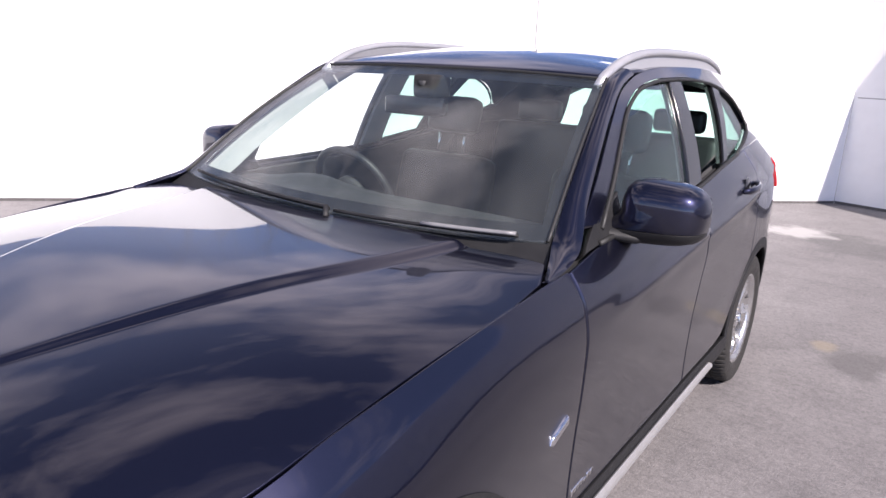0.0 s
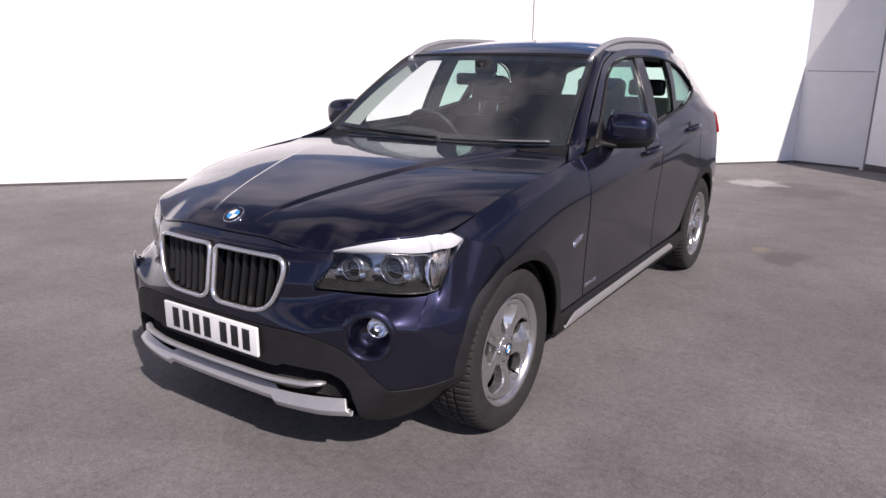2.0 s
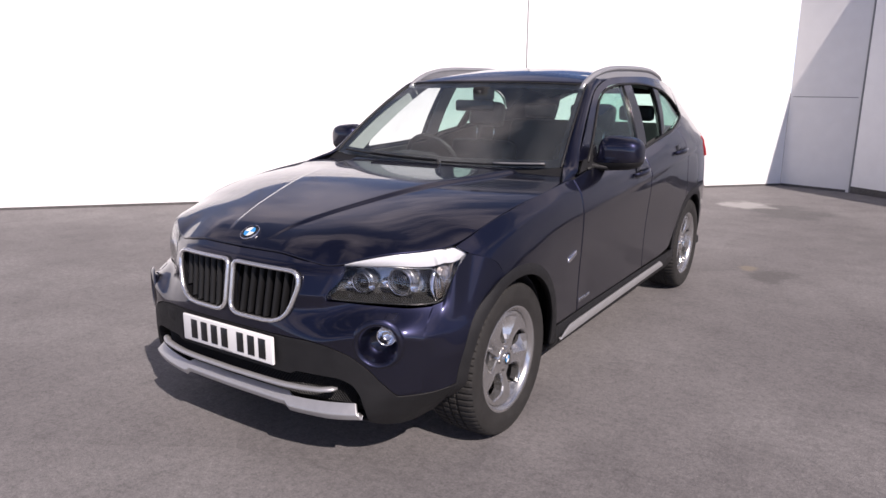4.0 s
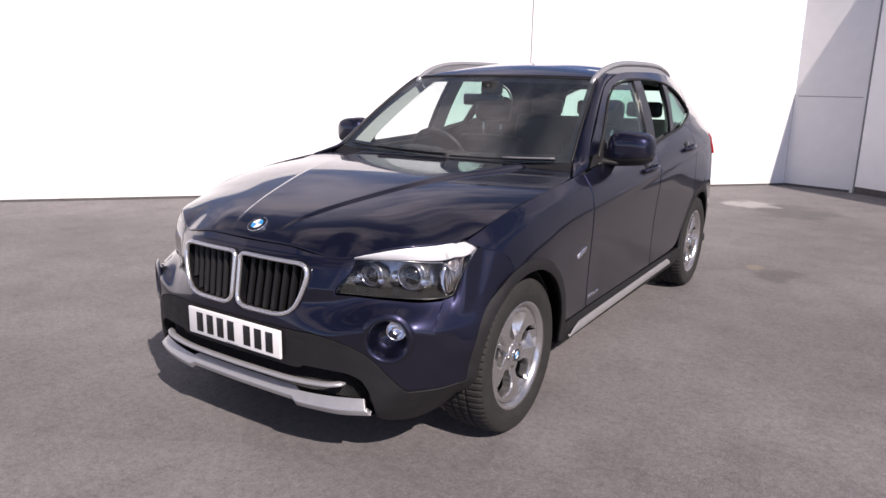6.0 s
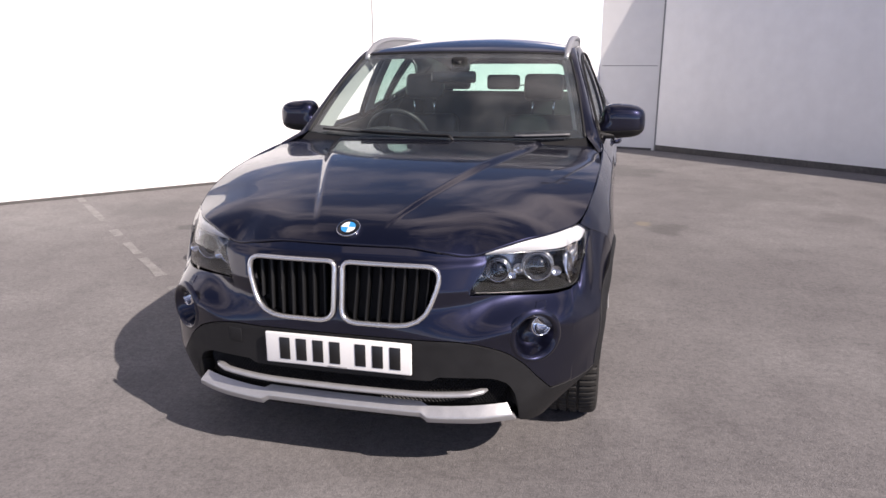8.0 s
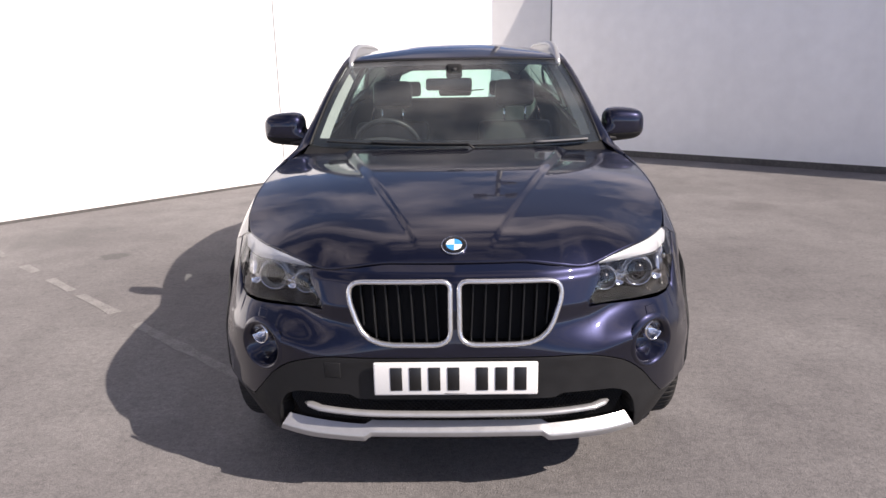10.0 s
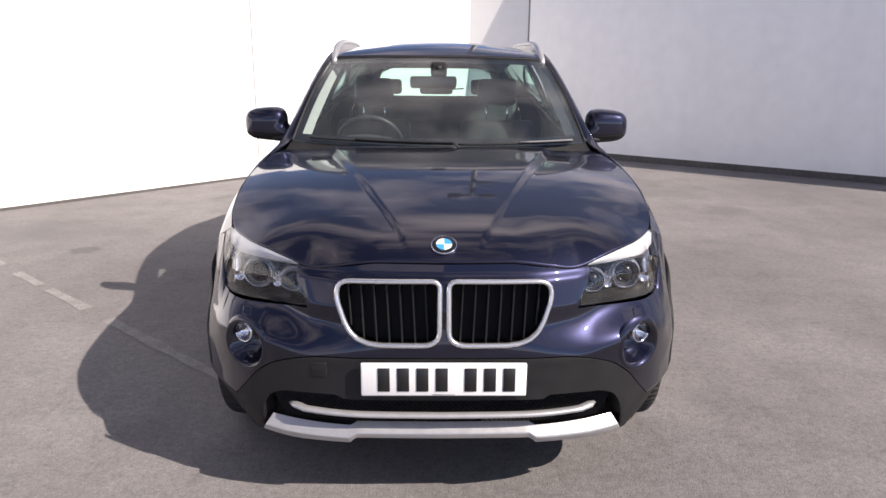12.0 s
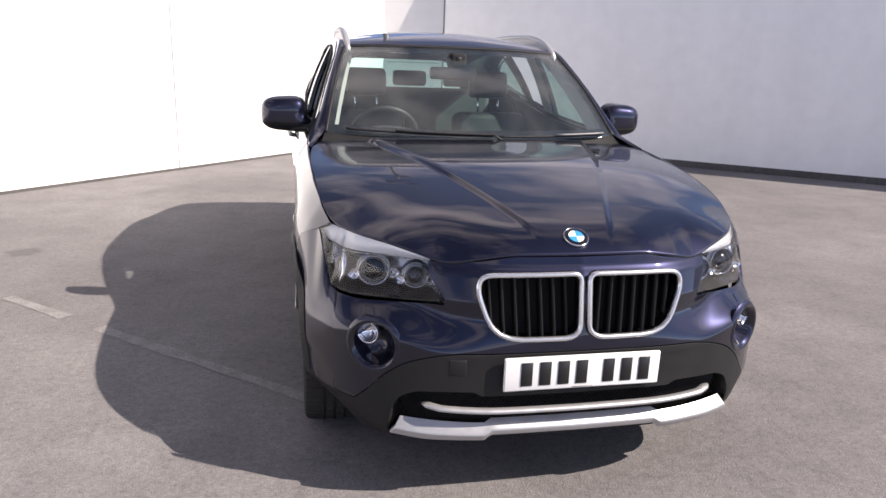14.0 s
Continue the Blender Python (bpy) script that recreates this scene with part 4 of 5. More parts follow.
def house_x(y, z):
    """Half width of the side windows and pillars."""
    zb, xb = SIDE_TOP(y), SIDE_X[-1](y) - 0.003
    w = (z - zb) / max(0.02, EDGE_Z(y) - zb)
    w = min(1.1, max(-0.1, w))
    return xb + (EDGE_X(y) - xb) * w + 0.016 * 4 * w * (1 - w) * smooth(1.7, 2.3, y) * (1 - smooth(3.2, 3.8, y))


def house(sg, sink=0.0):
    return lambda y, z: Vector((sg * (house_x(y, z) - sink), y, z))


WIN_TOP = [(1.66, 1.072), (1.80, 1.172), (1.93, 1.280), (2.06, 1.376), (2.22, 1.434), (2.45, 1.460), (2.75, 1.466), (3.0, 1.458), (3.20, 1.438), (3.38, 1.396), (3.50, 1.340), (3.58, 1.268)]
win_top = curve1([p[0] for p in WIN_TOP], [p[1] for p in WIN_TOP])
belt = lambda y: SIDE_TOP(y) + 0.012


def span(y0, y1, n=12):
    return [y0 + (y1 - y0) * k / (n - 1) for k in range(n)]


def body_x(y, z):
    """Half width of the lower body, bumper corner and side joined."""
    k = smooth(0.46, 0.58, y)
    if k == 1:
        return side_x(y, max(0.27, z))
    lo, hi = 3.0, 7.6
    for _ in range(22):
        m = (lo + hi) / 2
        lo, hi = (m, hi) if front(m, z).y < y else (lo, m)
    x = front(lo, z).x
    return x + (side_x(max(0.44, y), max(0.27, z)) - x) * k

for sg in (1, -1):
    S = side(sg)
    out = Vector((sg, 0, 0.25))
    part("front_fender", sheet(between(FENDER_L, FENDER_U, S), 60, 20, 0.012, 0.004, 0.0008, None, out), PAINT, car)
    fdoor = part("front_door", sheet(between(FDOOR_L, FDOOR_U, S), 36, 40, 0.03, 0.004, 0.0008, None, out), PAINT, car)
    rdoor = part("rear_door", sheet(between(RDOOR_L, RDOOR_U, S), 30, 36, 0.03, 0.004, 0.0008, None, out), PAINT, car)
    part("rear_quarter", sheet(between(QUART_L, QUART_U, S), 36, 24, 0.012, 0.004, 0.0008, None, out), PAINT, car)

    # wheel-arch and sill cladding
    for hub, lo_a, hi_a, w in ((HUB_F, -8, 186, 0.048), (HUB_R, 2, 188, 0.052)):
        def arch_f(a, b):
            ang = radians(lo_a + (hi_a - lo_a) * a)
            r = 0.364 + w * b
            y, z = hub + r * math.cos(ang), HUB_Z + 0.005 + r * math.sin(ang)
            low = smooth(125, 175, math.degrees(ang)) if hub == HUB_F else 0
            bulge = 0.003 + 0.003 * math.sin(math.pi * b) * (1 - low)
            x = body_x(y, z) + bulge
            return Vector((sg * x, y, z))
        part("arch_trim", sheet(arch_f, 44, 6, 0.03, 0.01, 0.003, None, out), BLACK_PLASTIC, car, "black plastic wheel-arch trim")

        def well_f(a, b):
            ang = radians(-12 + 196 * a)
            return Vector((sg * (0.52 + 0.30 * b), hub + 0.372 * math.cos(ang), HUB_Z + 0.372 * math.sin(ang)))
        part("wheel_well", sheet(well_f, 30, 2, 0.006, 0.01, 0, None, Vector((0, 0, 1))), DEEP_BLACK, car)

    def sill_f(a, b):
        y = 1.165 + 1.96 * a
        z = 0.235 + 0.128 * b
        return Vector((sg * (side_x(y, max(z, 0.28)) + 0.006 + 0.010 * math.sin(math.pi * b) - 0.03 * (1 - b) ** 2), y, z))
    sill = part("sill_cladding", sheet(sill_f, 30, 8, 0.04, 0.006, 0.003, None, out), BLACK_PLASTIC, car)

    def strip_f(a, b):
        y = 1.19 + 1.66 * a
        wd = 0.046 * min(1, 0.15 + a * 14) * min(1, 0.3 + (1 - a) * 25)
        z = 0.286 + 0.012 * a + wd * b
        return Vector((sg * (side_x(y, 0.30) + 0.020 + 0.004 * math.sin(math.pi * b)), y, z))
    part("sill_strip", sheet(strip_f, 30, 4, 0.012, 0.004, 0.002, None, out), SATIN, sill, "satin silver strip along the sill")

    # model badge as plain bars, side repeater
    for k in range(7):
        y = 1.455 + 0.021 * k
        p = S(y, 0.415)
        part("badge_bar", block((p.x - 0.0025, y, 0.406 if k else 0.403), (p.x + 0.0025, y + 0.015, 0.424 if k not in (4,) else 0.416), 0.001, 1), CHROME, fdoor)
    p = S(1.295, 0.674)
    rep = part("side_repeater", block((-0.010, -0.042, -0.014), (0.010, 0.042, 0.014), 0.010, 3), CHROME, car, "small clear side repeater lamp")
    for v in rep.data.vertices:
        q = v.co.copy()
        v.co = Vector((p.x + q.x, p.y + q.y, p.z + q.z + q.y * 0.30))

    # handles
    for y0, y1, z0, door in ((2.16, 2.40, 0.972, fdoor), (2.99, 3.23, 1.036, rdoor)):
        pts = []
        for k in range(9):
            t = k / 8
            y = y0 + (y1 - y0) * t
            q = S(y, z0 + 0.012 * t)
            pts.append(q + Vector((sg * (0.004 + 0.034 * math.sin(math.pi * t) ** 0.5), 0, 0)))
        part("door_handle", tube(pts, [0.010, 0.014, 0.015, 0.015, 0.015, 0.015, 0.015, 0.014, 0.010], 10, flat=0.7), PAINT, door, "blue painted pull handle")
        # black disc on the door's surface, standing in for a shaded hand cup
        q = S((y0 + y1) / 2 - 0.02, z0)
        part("handle_cup_shade", lathe([(0.001, 0.003), (0.040, 0.002), (0.052, -0.002)], q + Vector((sg * 0.001, 0, 0)), (sg, 0, 0.15), 24), GLOSS_BLACK, door)

    # A-pillar and cant rail
    rail_lo = [(y, win_top(y) + 0.018) for y in span(1.66, 3.58, 24)]
    rail_up = [(y, EDGE_Z(y) + 0.002) for y in span(1.56, 3.74, 24)]
    part("cant_rail", sheet(between(rail_lo, rail_up, house(sg)), 60, 8, 0.02, 0.004, 0.003, None, out), PAINT, car)
    d_lo = [(3.20, 1.160), (3.34, 1.170), (3.52, 1.182), (3.70, 1.187), (3.88, 1.188), (4.06, 1.181), (4.25, 1.160)]
    d_up = [(3.22, 1.186), (3.40, 1.226), (3.60, 1.282), (3.68, 1.380), (3.75, 1.462), (3.95, 1.428), (4.14, 1.382)]
    part("rear_pillar", sheet(between(d_lo, d_up, house(sg)), 24, 12, 0.02, 0.006, 0.003, None, out), PAINT, car)

    ws_edge = knots([(0.803, 1.312, 1.010), (0.768, 1.404, 1.044), (0.738, 1.478, 1.072), (0.706, 1.612, 1.178), (0.673, 1.760, 1.284), (0.641, 1.910, 1.383), (0.608, 2.062, 1.470), (0.596, 2.160, 1.500)])
    edge = knots([(0.818, 1.308, 1.012), (0.815, 1.404, 1.026), (0.806, 1.490, 1.046), (0.758, 1.630, 1.150), (0.716, 1.785, 1.266), (0.678, 1.935, 1.366), (0.646, 2.090, 1.452), (0.634, 2.210, 1.486)])

    def pillar_f(a, b):
        p = Vector(ws_edge(a)).lerp(Vector(edge(a)), b) + Vector((0.004, -0.004, 0.010)) * math.sin(math.pi * b)
        return Vector((sg * p.x, p.y, p.z))
    part("a_pillar", sheet(pillar_f, 36, 8, 0.02, 0.004, 0.003, None, Vector((sg, -0.5, 0.5))), PAINT, car)

    def trim_f(a, b):
        p = Vector(ws_edge(0.26 + 0.70 * a)) + Vector((-0.014, 0.022, -0.014)).lerp(Vector((-0.064, 0.125, -0.022)), b)
        return Vector((sg * p.x, p.y, p.z))
    part("pillar_trim", sheet(trim_f, 20, 5, 0.008, 0.01, 0.002, None, Vector((-sg, -0.6, 0.1))), PILLAR_TRIM, car, "light grey inner pillar trim")
    part("pillar_trim", sheet(between([(2.45, belt(2.45)), (2.60, belt(2.60))], [(2.52, win_top(2.52)), (2.66, win_top(2.66))], house(sg, 0.045)), 6, 12, 0.02, 0.02, 0.004, None, Vector((-sg, 0, 0))), PILLAR_TRIM, car)

    # black pillars and the little triangle by the mirror
    part("b_pillar", sheet(between([(2.44, belt(2.44) - 0.006), (2.595, belt(2.595) - 0.006)], [(2.515, win_top(2.515) + 0.016), (2.655, win_top(2.655) + 0.016)], house(sg)), 6, 16, 0.03, 0.02, 0.002, None, out), GLOSS_BLACK, car)
    part("c_pillar", sheet(between([(2.925, belt(2.925) - 0.006), (2.985, belt(2.985) - 0.006)], [(3.10, win_top(3.10) + 0.016), (3.20, win_top(3.20) + 0.016)], house(sg)), 4, 16, 0.03, 0.02, 0.002, None, out), GLOSS_BLACK, car)
    part("mirror_triangle", sheet(between([(1.53, belt(1.53) - 0.014), (1.80, belt(1.80) - 0.006)], [(1.63, 1.098), (1.82, 1.160)], house(sg)), 6, 6, 0.03, 0.01, 0.002, None, out), BLACK_PLASTIC, car)

    # seals along the belt and round the openings
    line = [house(sg, -0.004)(y, belt(y) - 0.008) for y in span(1.62, 3.18, 30)]
    part("belt_seal", tube(line, 0.008, 6), SEAL, car)
    line = [house(sg, -0.002)(y, win_top(y) + 0.010) for y in span(1.66, 3.58, 40)]
    line += [house(sg, -0.002)(3.58 - 0.42 * k / 6, 1.268 - 0.093 * (k / 6) ** 0.8) for k in range(1, 7)]
    part("window_seal", tube(line, 0.007, 6), SEAL, car)

    # panes: the left rear and the right front window are wound down
    for name, y0, y1, y2, y3, door in (("front_window", 1.70, 2.45, 1.70, 2.525, fdoor), ("rear_window", 2.59, 2.93, 2.65, 3.11, rdoor), ("quarter_window", 2.98, 3.18, 3.195, 3.57, car)):
        if (name, sg) in (("rear_window", 1), ("front_window", -1)):
            continue
        lo = [(y, belt(y) - 0.01) for y in span(y0, y1)]
        up = [(y, win_top(y) + 0.008) for y in span(y2, y3)]
        part(name, sheet(between(lo, up, house(sg, 0.010)), 20, 12, 0.004, 0.004, 0, None, out), SIDE_GLASS, door)
    # door inner cards
    def card_f(y0, y1, z0, gap, dip):
        def f(a, b):
            y = y0 + (y1 - y0) * a
            z = z0 + b * (SIDE_TOP(y) - 0.015 - z0)
            return Vector((sg * (side_x(y, z) - gap - dip * math.sin(math.pi * b)), y, z))
        return f
    part("door_card", sheet(card_f(1.5, 3.25, 0.4, 0.075, 0.03), 20, 10, 0.01, 0.004, 0, None, Vector((-sg, 0, 0))), DOOR_CARD, car)
    part("inner_shell", sheet(card_f(1.2, 4.1, 0.27, 0.050, 0.0), 24, 10, 0.01, 0.004, 0, None, out), DEEP_BLACK, car)



# roof, windscreen, rear end
def roof_f(a, b):
    yf = 2.016 + 0.050 * abs(2 * a - 1) ** 2.2
    y = yf + (4.22 - yf) * b
    k = 2 * a - 1
    ex, ez = EDGE_X(y) - 0.010, EDGE_Z(y)
    if y < 2.30:
        ez = max(ez, ROOF_Z(y) - 0.026 - 0.02 * smooth(2.1, 2.3, y))
        ex = 0.604 + (ex - 0.604) * smooth(2.08, 2.30, y)
    z = ez + (ROOF_Z(y) - ez) * (1 - abs(k) ** 2.4)
    return Vector((k * ex, y, z))


part("roof", sheet(roof_f, 40, 40, 0.02, 0.005, 0.004, None, Vector((0, 0, 1))), PAINT, car, "dark blue roof")

WS_LOW = knots([(0, 1.378, 1.050), (0.20, 1.386, 1.051), (0.41, 1.406, 1.055), (0.60, 1.436, 1.061), (0.730, 1.468, 1.067)])
WS_UP = knots([(0, 2.010, 1.478), (0.16, 2.013, 1.478), (0.32, 2.020, 1.476), (0.46, 2.034, 1.472), (0.602, 2.056, 1.466)])


def screen(sink):
    def f(a, b):
        sg, q = (1, 2 * a - 1) if a >= 0.5 else (-1, 1 - 2 * a)
        lo, up = Vector(WS_LOW(q)), Vector(WS_UP(q))
        p = lo.lerp(up, b)
        n = Vector((0.25 * q, -0.56, 0.82)).normalized()
        p += n * (0.022 * math.sin(math.pi * b) - sink)
        return Vector((sg * p.x, p.y, p.z))
    return f


part("windscreen", sheet(screen(0.0), 40, 20, 0.005, 0.003, 0.001, None, Vector((0, -1, 1))), WINDSCREEN, car, "tinted windscreen with a black border")
sc = screen(0.009)
for name, f in (("screen_border", lambda a, b: sc(a, 0.085 * b)), ("screen_border", lambda a, b: sc(a, 0.935 + 0.065 * b)),
                ("screen_border", lambda a, b: sc(0.030 * b, a)), ("screen_border", lambda a, b: sc(1 - 0.030 * b, a))):
    part(name, sheet(f, 30, 3, 0.003, 0.004, 0, None, Vector((0, -1, 1))), GLOSS_BLACK, car)
part("screen_seal", tube([screen(-0.001)(k / 40, 1.0) for k in range(41)], 0.005, 6), SEAL, car)
for q in (0.0, 1.0):
    part("screen_seal", tube([screen(-0.001)(q, k / 20) for k in range(21)], 0.005, 6), SEAL, car)


def cowl_f(a, b):
    q = abs(2 * a - 1)
    lo, up = knots(HR)(q), WS_LOW(q)
    p = Vector((lo[0], lo[1] + 0.004, hood_z(*lo) - 0.014)).lerp(Vector(up) + Vector((0, 0.03, 0.010)), b)
    return Vector((p.x if a >= 0.5 else -p.x, p.y, p.z))


part("cowl_panel", sheet(cowl_f, 40, 4, 0.01, 0.004, 0, None, Vector((0, -0.3, 1))), BLACK_PLASTIC, car)

# rear: tailgate, window, lamps, bumper (mostly seen through the cabin)
REAR = curve1([0.2, 0.5, 0.8, 1.0, 1.17, 1.3, 1.42, 1.47], [4.34, 4.41, 4.42, 4.40, 4.36, 4.29, 4.20, 4.15])
REAR_W = curve1([0.2, 0.5, 0.8, 1.0, 1.17, 1.3, 1.42, 1.47], [0.72, 0.775, 0.775, 0.755, 0.668, 0.590, 0.525, 0.500])


def rear_f(z0, z1, x0=-1.0, x1=1.0, sink=0.0):
    def f(a, b):
        z = z0 + (z1 - z0) * b
        k = x0 + (x1 - x0) * a
        return Vector((k * REAR_W(z), REAR(z) - 0.15 * abs(k) ** 2.6 - sink, z))
    return f


for name, z0, z1, x0, x1, m, lab in (("rear_bumper", 0.22, 0.62, -1, 1, PAINT, ""), ("tailgate", 0.625, 1.13, -1, 1, PAINT, "blue tailgate"), ("tailgate_frame", 1.42, 1.455, -1, 1, PAINT, ""),
                                     ("tailgate_frame", 1.13, 1.42, -1, -0.86, PAINT, ""), ("tailgate_frame", 1.13, 1.42, 0.86, 1, PAINT, "")):
    part(name, sheet(rear_f(z0, z1, x0, x1), 24, 10, 0.02, 0.004, 0.003, None, Vector((0, 1, 0))), m, car, lab)
part("rear_screen", sheet(rear_f(1.13, 1.42, -0.86, 0.86, 0.006), 20, 8, 0.004, 0.004, 0, None, Vector((0, 1, 0))), SIDE_GLASS, car, "tinted rear window")
part("rear_wiper", tube([rear_f(1.13, 1.42, sink=-0.012)(0.5 + 0.02 * k, 0.30 + 0.005 * k) for k in range(11)], 0.006, 6), BLACK_PLASTIC, car)
for sg in (1, -1):
    part("tail_lamp", sheet(lambda a, b: Vector((sg * (side_x(3.99 + 0.29 * a, 0.94 + 0.155 * b + 0.03 * a) + 0.006), 3.99 + 0.29 * a + 0.04 * (1 - b), 0.94 + 0.155 * b + 0.03 * a)), 12, 8, 0.02, 0.01, 0.004, None, Vector((sg, 0.3, 0))), RED_LENS, car, "red tail lamp")


# roof rails
RAIL_X = curve1([2.02, 2.25, 2.6, 3.0, 3.3, 3.6], [0.586, 0.592, 0.594, 0.590, 0.580, 0.562])


def roof_top(x, y):
    ex, ez = EDGE_X(y) - 0.010, EDGE_Z(y)
    return ez + (ROOF_Z(y) - ez) * (1 - min(1, abs(x) / ex) ** 2.4)


for sg in (1, -1):
    pts, rad = [], []
    lift = lambda t: 0.008 + 0.038 * min(1, 1.25 * math.sin(math.pi * t) ** 0.5)
    for k in range(41):
        t = k / 40
        y = 2.025 + 1.55 * t
        x = RAIL_X(y)
        pts.append(Vector((sg * x, y, roof_top(x, y) + lift(t))))
        rad.append(0.011 + 0.006 * math.sin(math.pi * t) ** 0.4)
    rail = part("roof_rail", tube(pts, rad, 12, flat=1.25), SATIN, car, "satin silver roof rail")

    def blade_f(a, b):
        y = 2.020 + 1.56 * a
        x = RAIL_X(y)
        z0 = roof_top(x, y) - 0.012
        return Vector((sg * (x + 0.012 - 0.006 * b), y, z0 + (lift(a) + 0.012) * b))
    part("rail_foot", sheet(blade_f, 40, 4, 0.024, 0.004, 0.003, None, Vector((sg, 0, 0))), SATIN, rail)


# door mirrors
def mirror(sg):
    c = Vector((0.912 if sg > 0 else -0.930, 1.815, 1.122))

    def shell(a, zn, grow=0.0):
        """Rounded-box shell, open to the rear, from its inner to its outer edge."""
        sx, sz, sy, e = 0.114 + grow, 0.088 + grow, 0.112 + grow, 3.3
        q = max(0.0, 1 - abs(zn) ** e) ** (1 / e)
        th = math.pi * (1 - a)
        cx, sn = math.cos(th), math.sin(th)
        px = math.copysign(abs(cx) ** (2 / e), cx) * q * sx
        py = -abs(sn) ** (2 / e) * q * sy
        if cx < 0:
            px -= 0.085 * smooth(0.15, -0.70, zn) ** 1.3 * -cx
        return c + Vector((sg * px, py + 0.10 * px + 0.02, zn * sz * (1 - 0.10 * px / sx)))

    def shell_f(lo, hi, grow=0.0):
        return lambda a, b: shell(a, lo + (hi - lo) * math.sin(math.pi / 2 * b) if hi > 0.5 else lo + (hi - lo) * (1 - math.cos(math.pi / 2 * b)), grow)
    m = part("door_mirror", sheet(shell_f(-0.50, 0.9995), 36, 20, 0.006, 0.006, 0.0015, None, Vector((0, -1, 0.5))), PAINT, car, "blue capped door mirror on a black foot")
    part("mirror_base", sheet(shell_f(-0.9995, -0.515, 0.0), 36, 10, 0.006, 0.006, 0.0015, None, Vector((0, -1, -0.5))), BLACK_PLASTIC, m)
    bm = bmesh.new()
    ring = [c + Vector((sg * 0.100 * math.copysign(abs(math.cos(a)) ** 0.7, math.cos(a)), 0.004 + 0.010 * math.cos(a), 0.068 * math.copysign(abs(math.sin(a)) ** 0.7, math.sin(a)))) for a in [2 * math.pi * k / 40 for k in range(40)]]
    bm.faces.new([bm.verts.new(p) for p in ring])
    part("mirror_glass", bm, MIRROR, m, smoothed=False)
    reach = -0.165
    pts = [c + Vector((sg * x, y, z)) for x, y, z in ((-0.03, -0.030, -0.070), (-0.06, -0.044, -0.070), (-0.10, -0.052, -0.068), (reach + 0.03, -0.075, -0.064), (reach, -0.095, -0.062))]
    part("mirror_foot", tube(pts, [0.012, 0.020, 0.022, 0.022, 0.025], 14, flat=2.2), BLACK_PLASTIC, m)
    return m


for sg in (1, -1):
    mirror(sg)

# wipers
for x0, x1, b0, b1, tip in ((-0.60, 0.06, 0.026, 0.008, False), (0.08, 0.62, 0.004, 0.004, True)):
    pts = [screen(-0.012)(0.5 + 0.5 * (x0 + (x1 - x0) * k / 14) / 0.73, b0 + (b1 - b0) * k / 14) for k in range(15)]
    w = part("wiper", tube(pts, 0.0055, 6), BLACK_PLASTIC, car, "black windscreen wiper")
    arm = pts[7:] if tip else pts[5:]
    part("wiper_arm", tube([p + Vector((0, -0.012, 0.008)) for p in arm] + ([] if tip else [arm[-1] + Vector((0.03, -0.045, -0.012))]), 0.0055, 6, flat=1.6), LIT_ARM if tip else BLACK_PLASTIC, w)


# wheels
SPOKE_R = [0.030, 0.050, 0.066, 0.080, 0.100, 0.122, 0.142, 0.158, 0.170, 0.180, 0.190, 0.204]
SPOKE_A = [36.0, 36.0, 32.0, 23.0, 18.0, 17.0, 18.5, 22.5, 28.0, 33.0, 36.0, 36.0]
SPOKE_H = [0.074, 0.076, 0.077, 0.078, 0.081, 0.085, 0.088, 0.090, 0.090, 0.089, 0.087, 0.083]


def spoke_mesh(cx, sg, hub, ang):
    """A broad twisted spoke that meets its neighbours at the hub and along the rim, leaving rounded windows between."""
    bm = bmesh.new()
    rows = []
    for k, r in enumerate(SPOKE_R):
        half, h = SPOKE_A[k], SPOKE_H[k]
        swirl = 7.0 * math.sin(math.pi * min(1, max(0, (r - 0.05) / 0.13)))
        gap = 1.0 if half < 35.9 else 0.0
        fall = 0.034 * gap * smooth(0.06, 0.12, r)
        row = []
        for q, dx in ((-1, 0.040 * gap + 0.004), (-1, 0.007 * gap), (-0.90, 0.0), (-0.55, 0.003 * gap), (-0.10, 0.004 * gap), (0.25, 0.0015 * gap), (0.33, 0.002 * gap), (0.66, 0.5 * fall), (1, fall), (1, 0.044 * gap + 0.004)):
            a = radians(ang + sg * (swirl + half * q))
            row.append(bm.verts.new(Vector((cx + sg * (h - dx), hub.y + r * math.cos(a), hub.z + r * math.sin(a)))))
        rows.append(row)
    for k in range(len(rows) - 1):
        for j in range(9):
            bm.faces.new((rows[k][j], rows[k][j + 1], rows[k + 1][j + 1], rows[k + 1][j]))
    bmesh.ops.recalc_face_normals(bm, faces=bm.faces)
    if sum(f.normal.x * f.calc_area() for f in bm.faces) * sg < 0:
        bmesh.ops.reverse_faces(bm, faces=bm.faces)
    return bm


def crisp(bm, angle):
    """Keeps the edges sharper than an angle from being shaded round."""
    for e in bm.edges:
        if len(e.link_faces) == 2 and e.calc_face_angle() > angle:
            e.smooth = False
    return bm


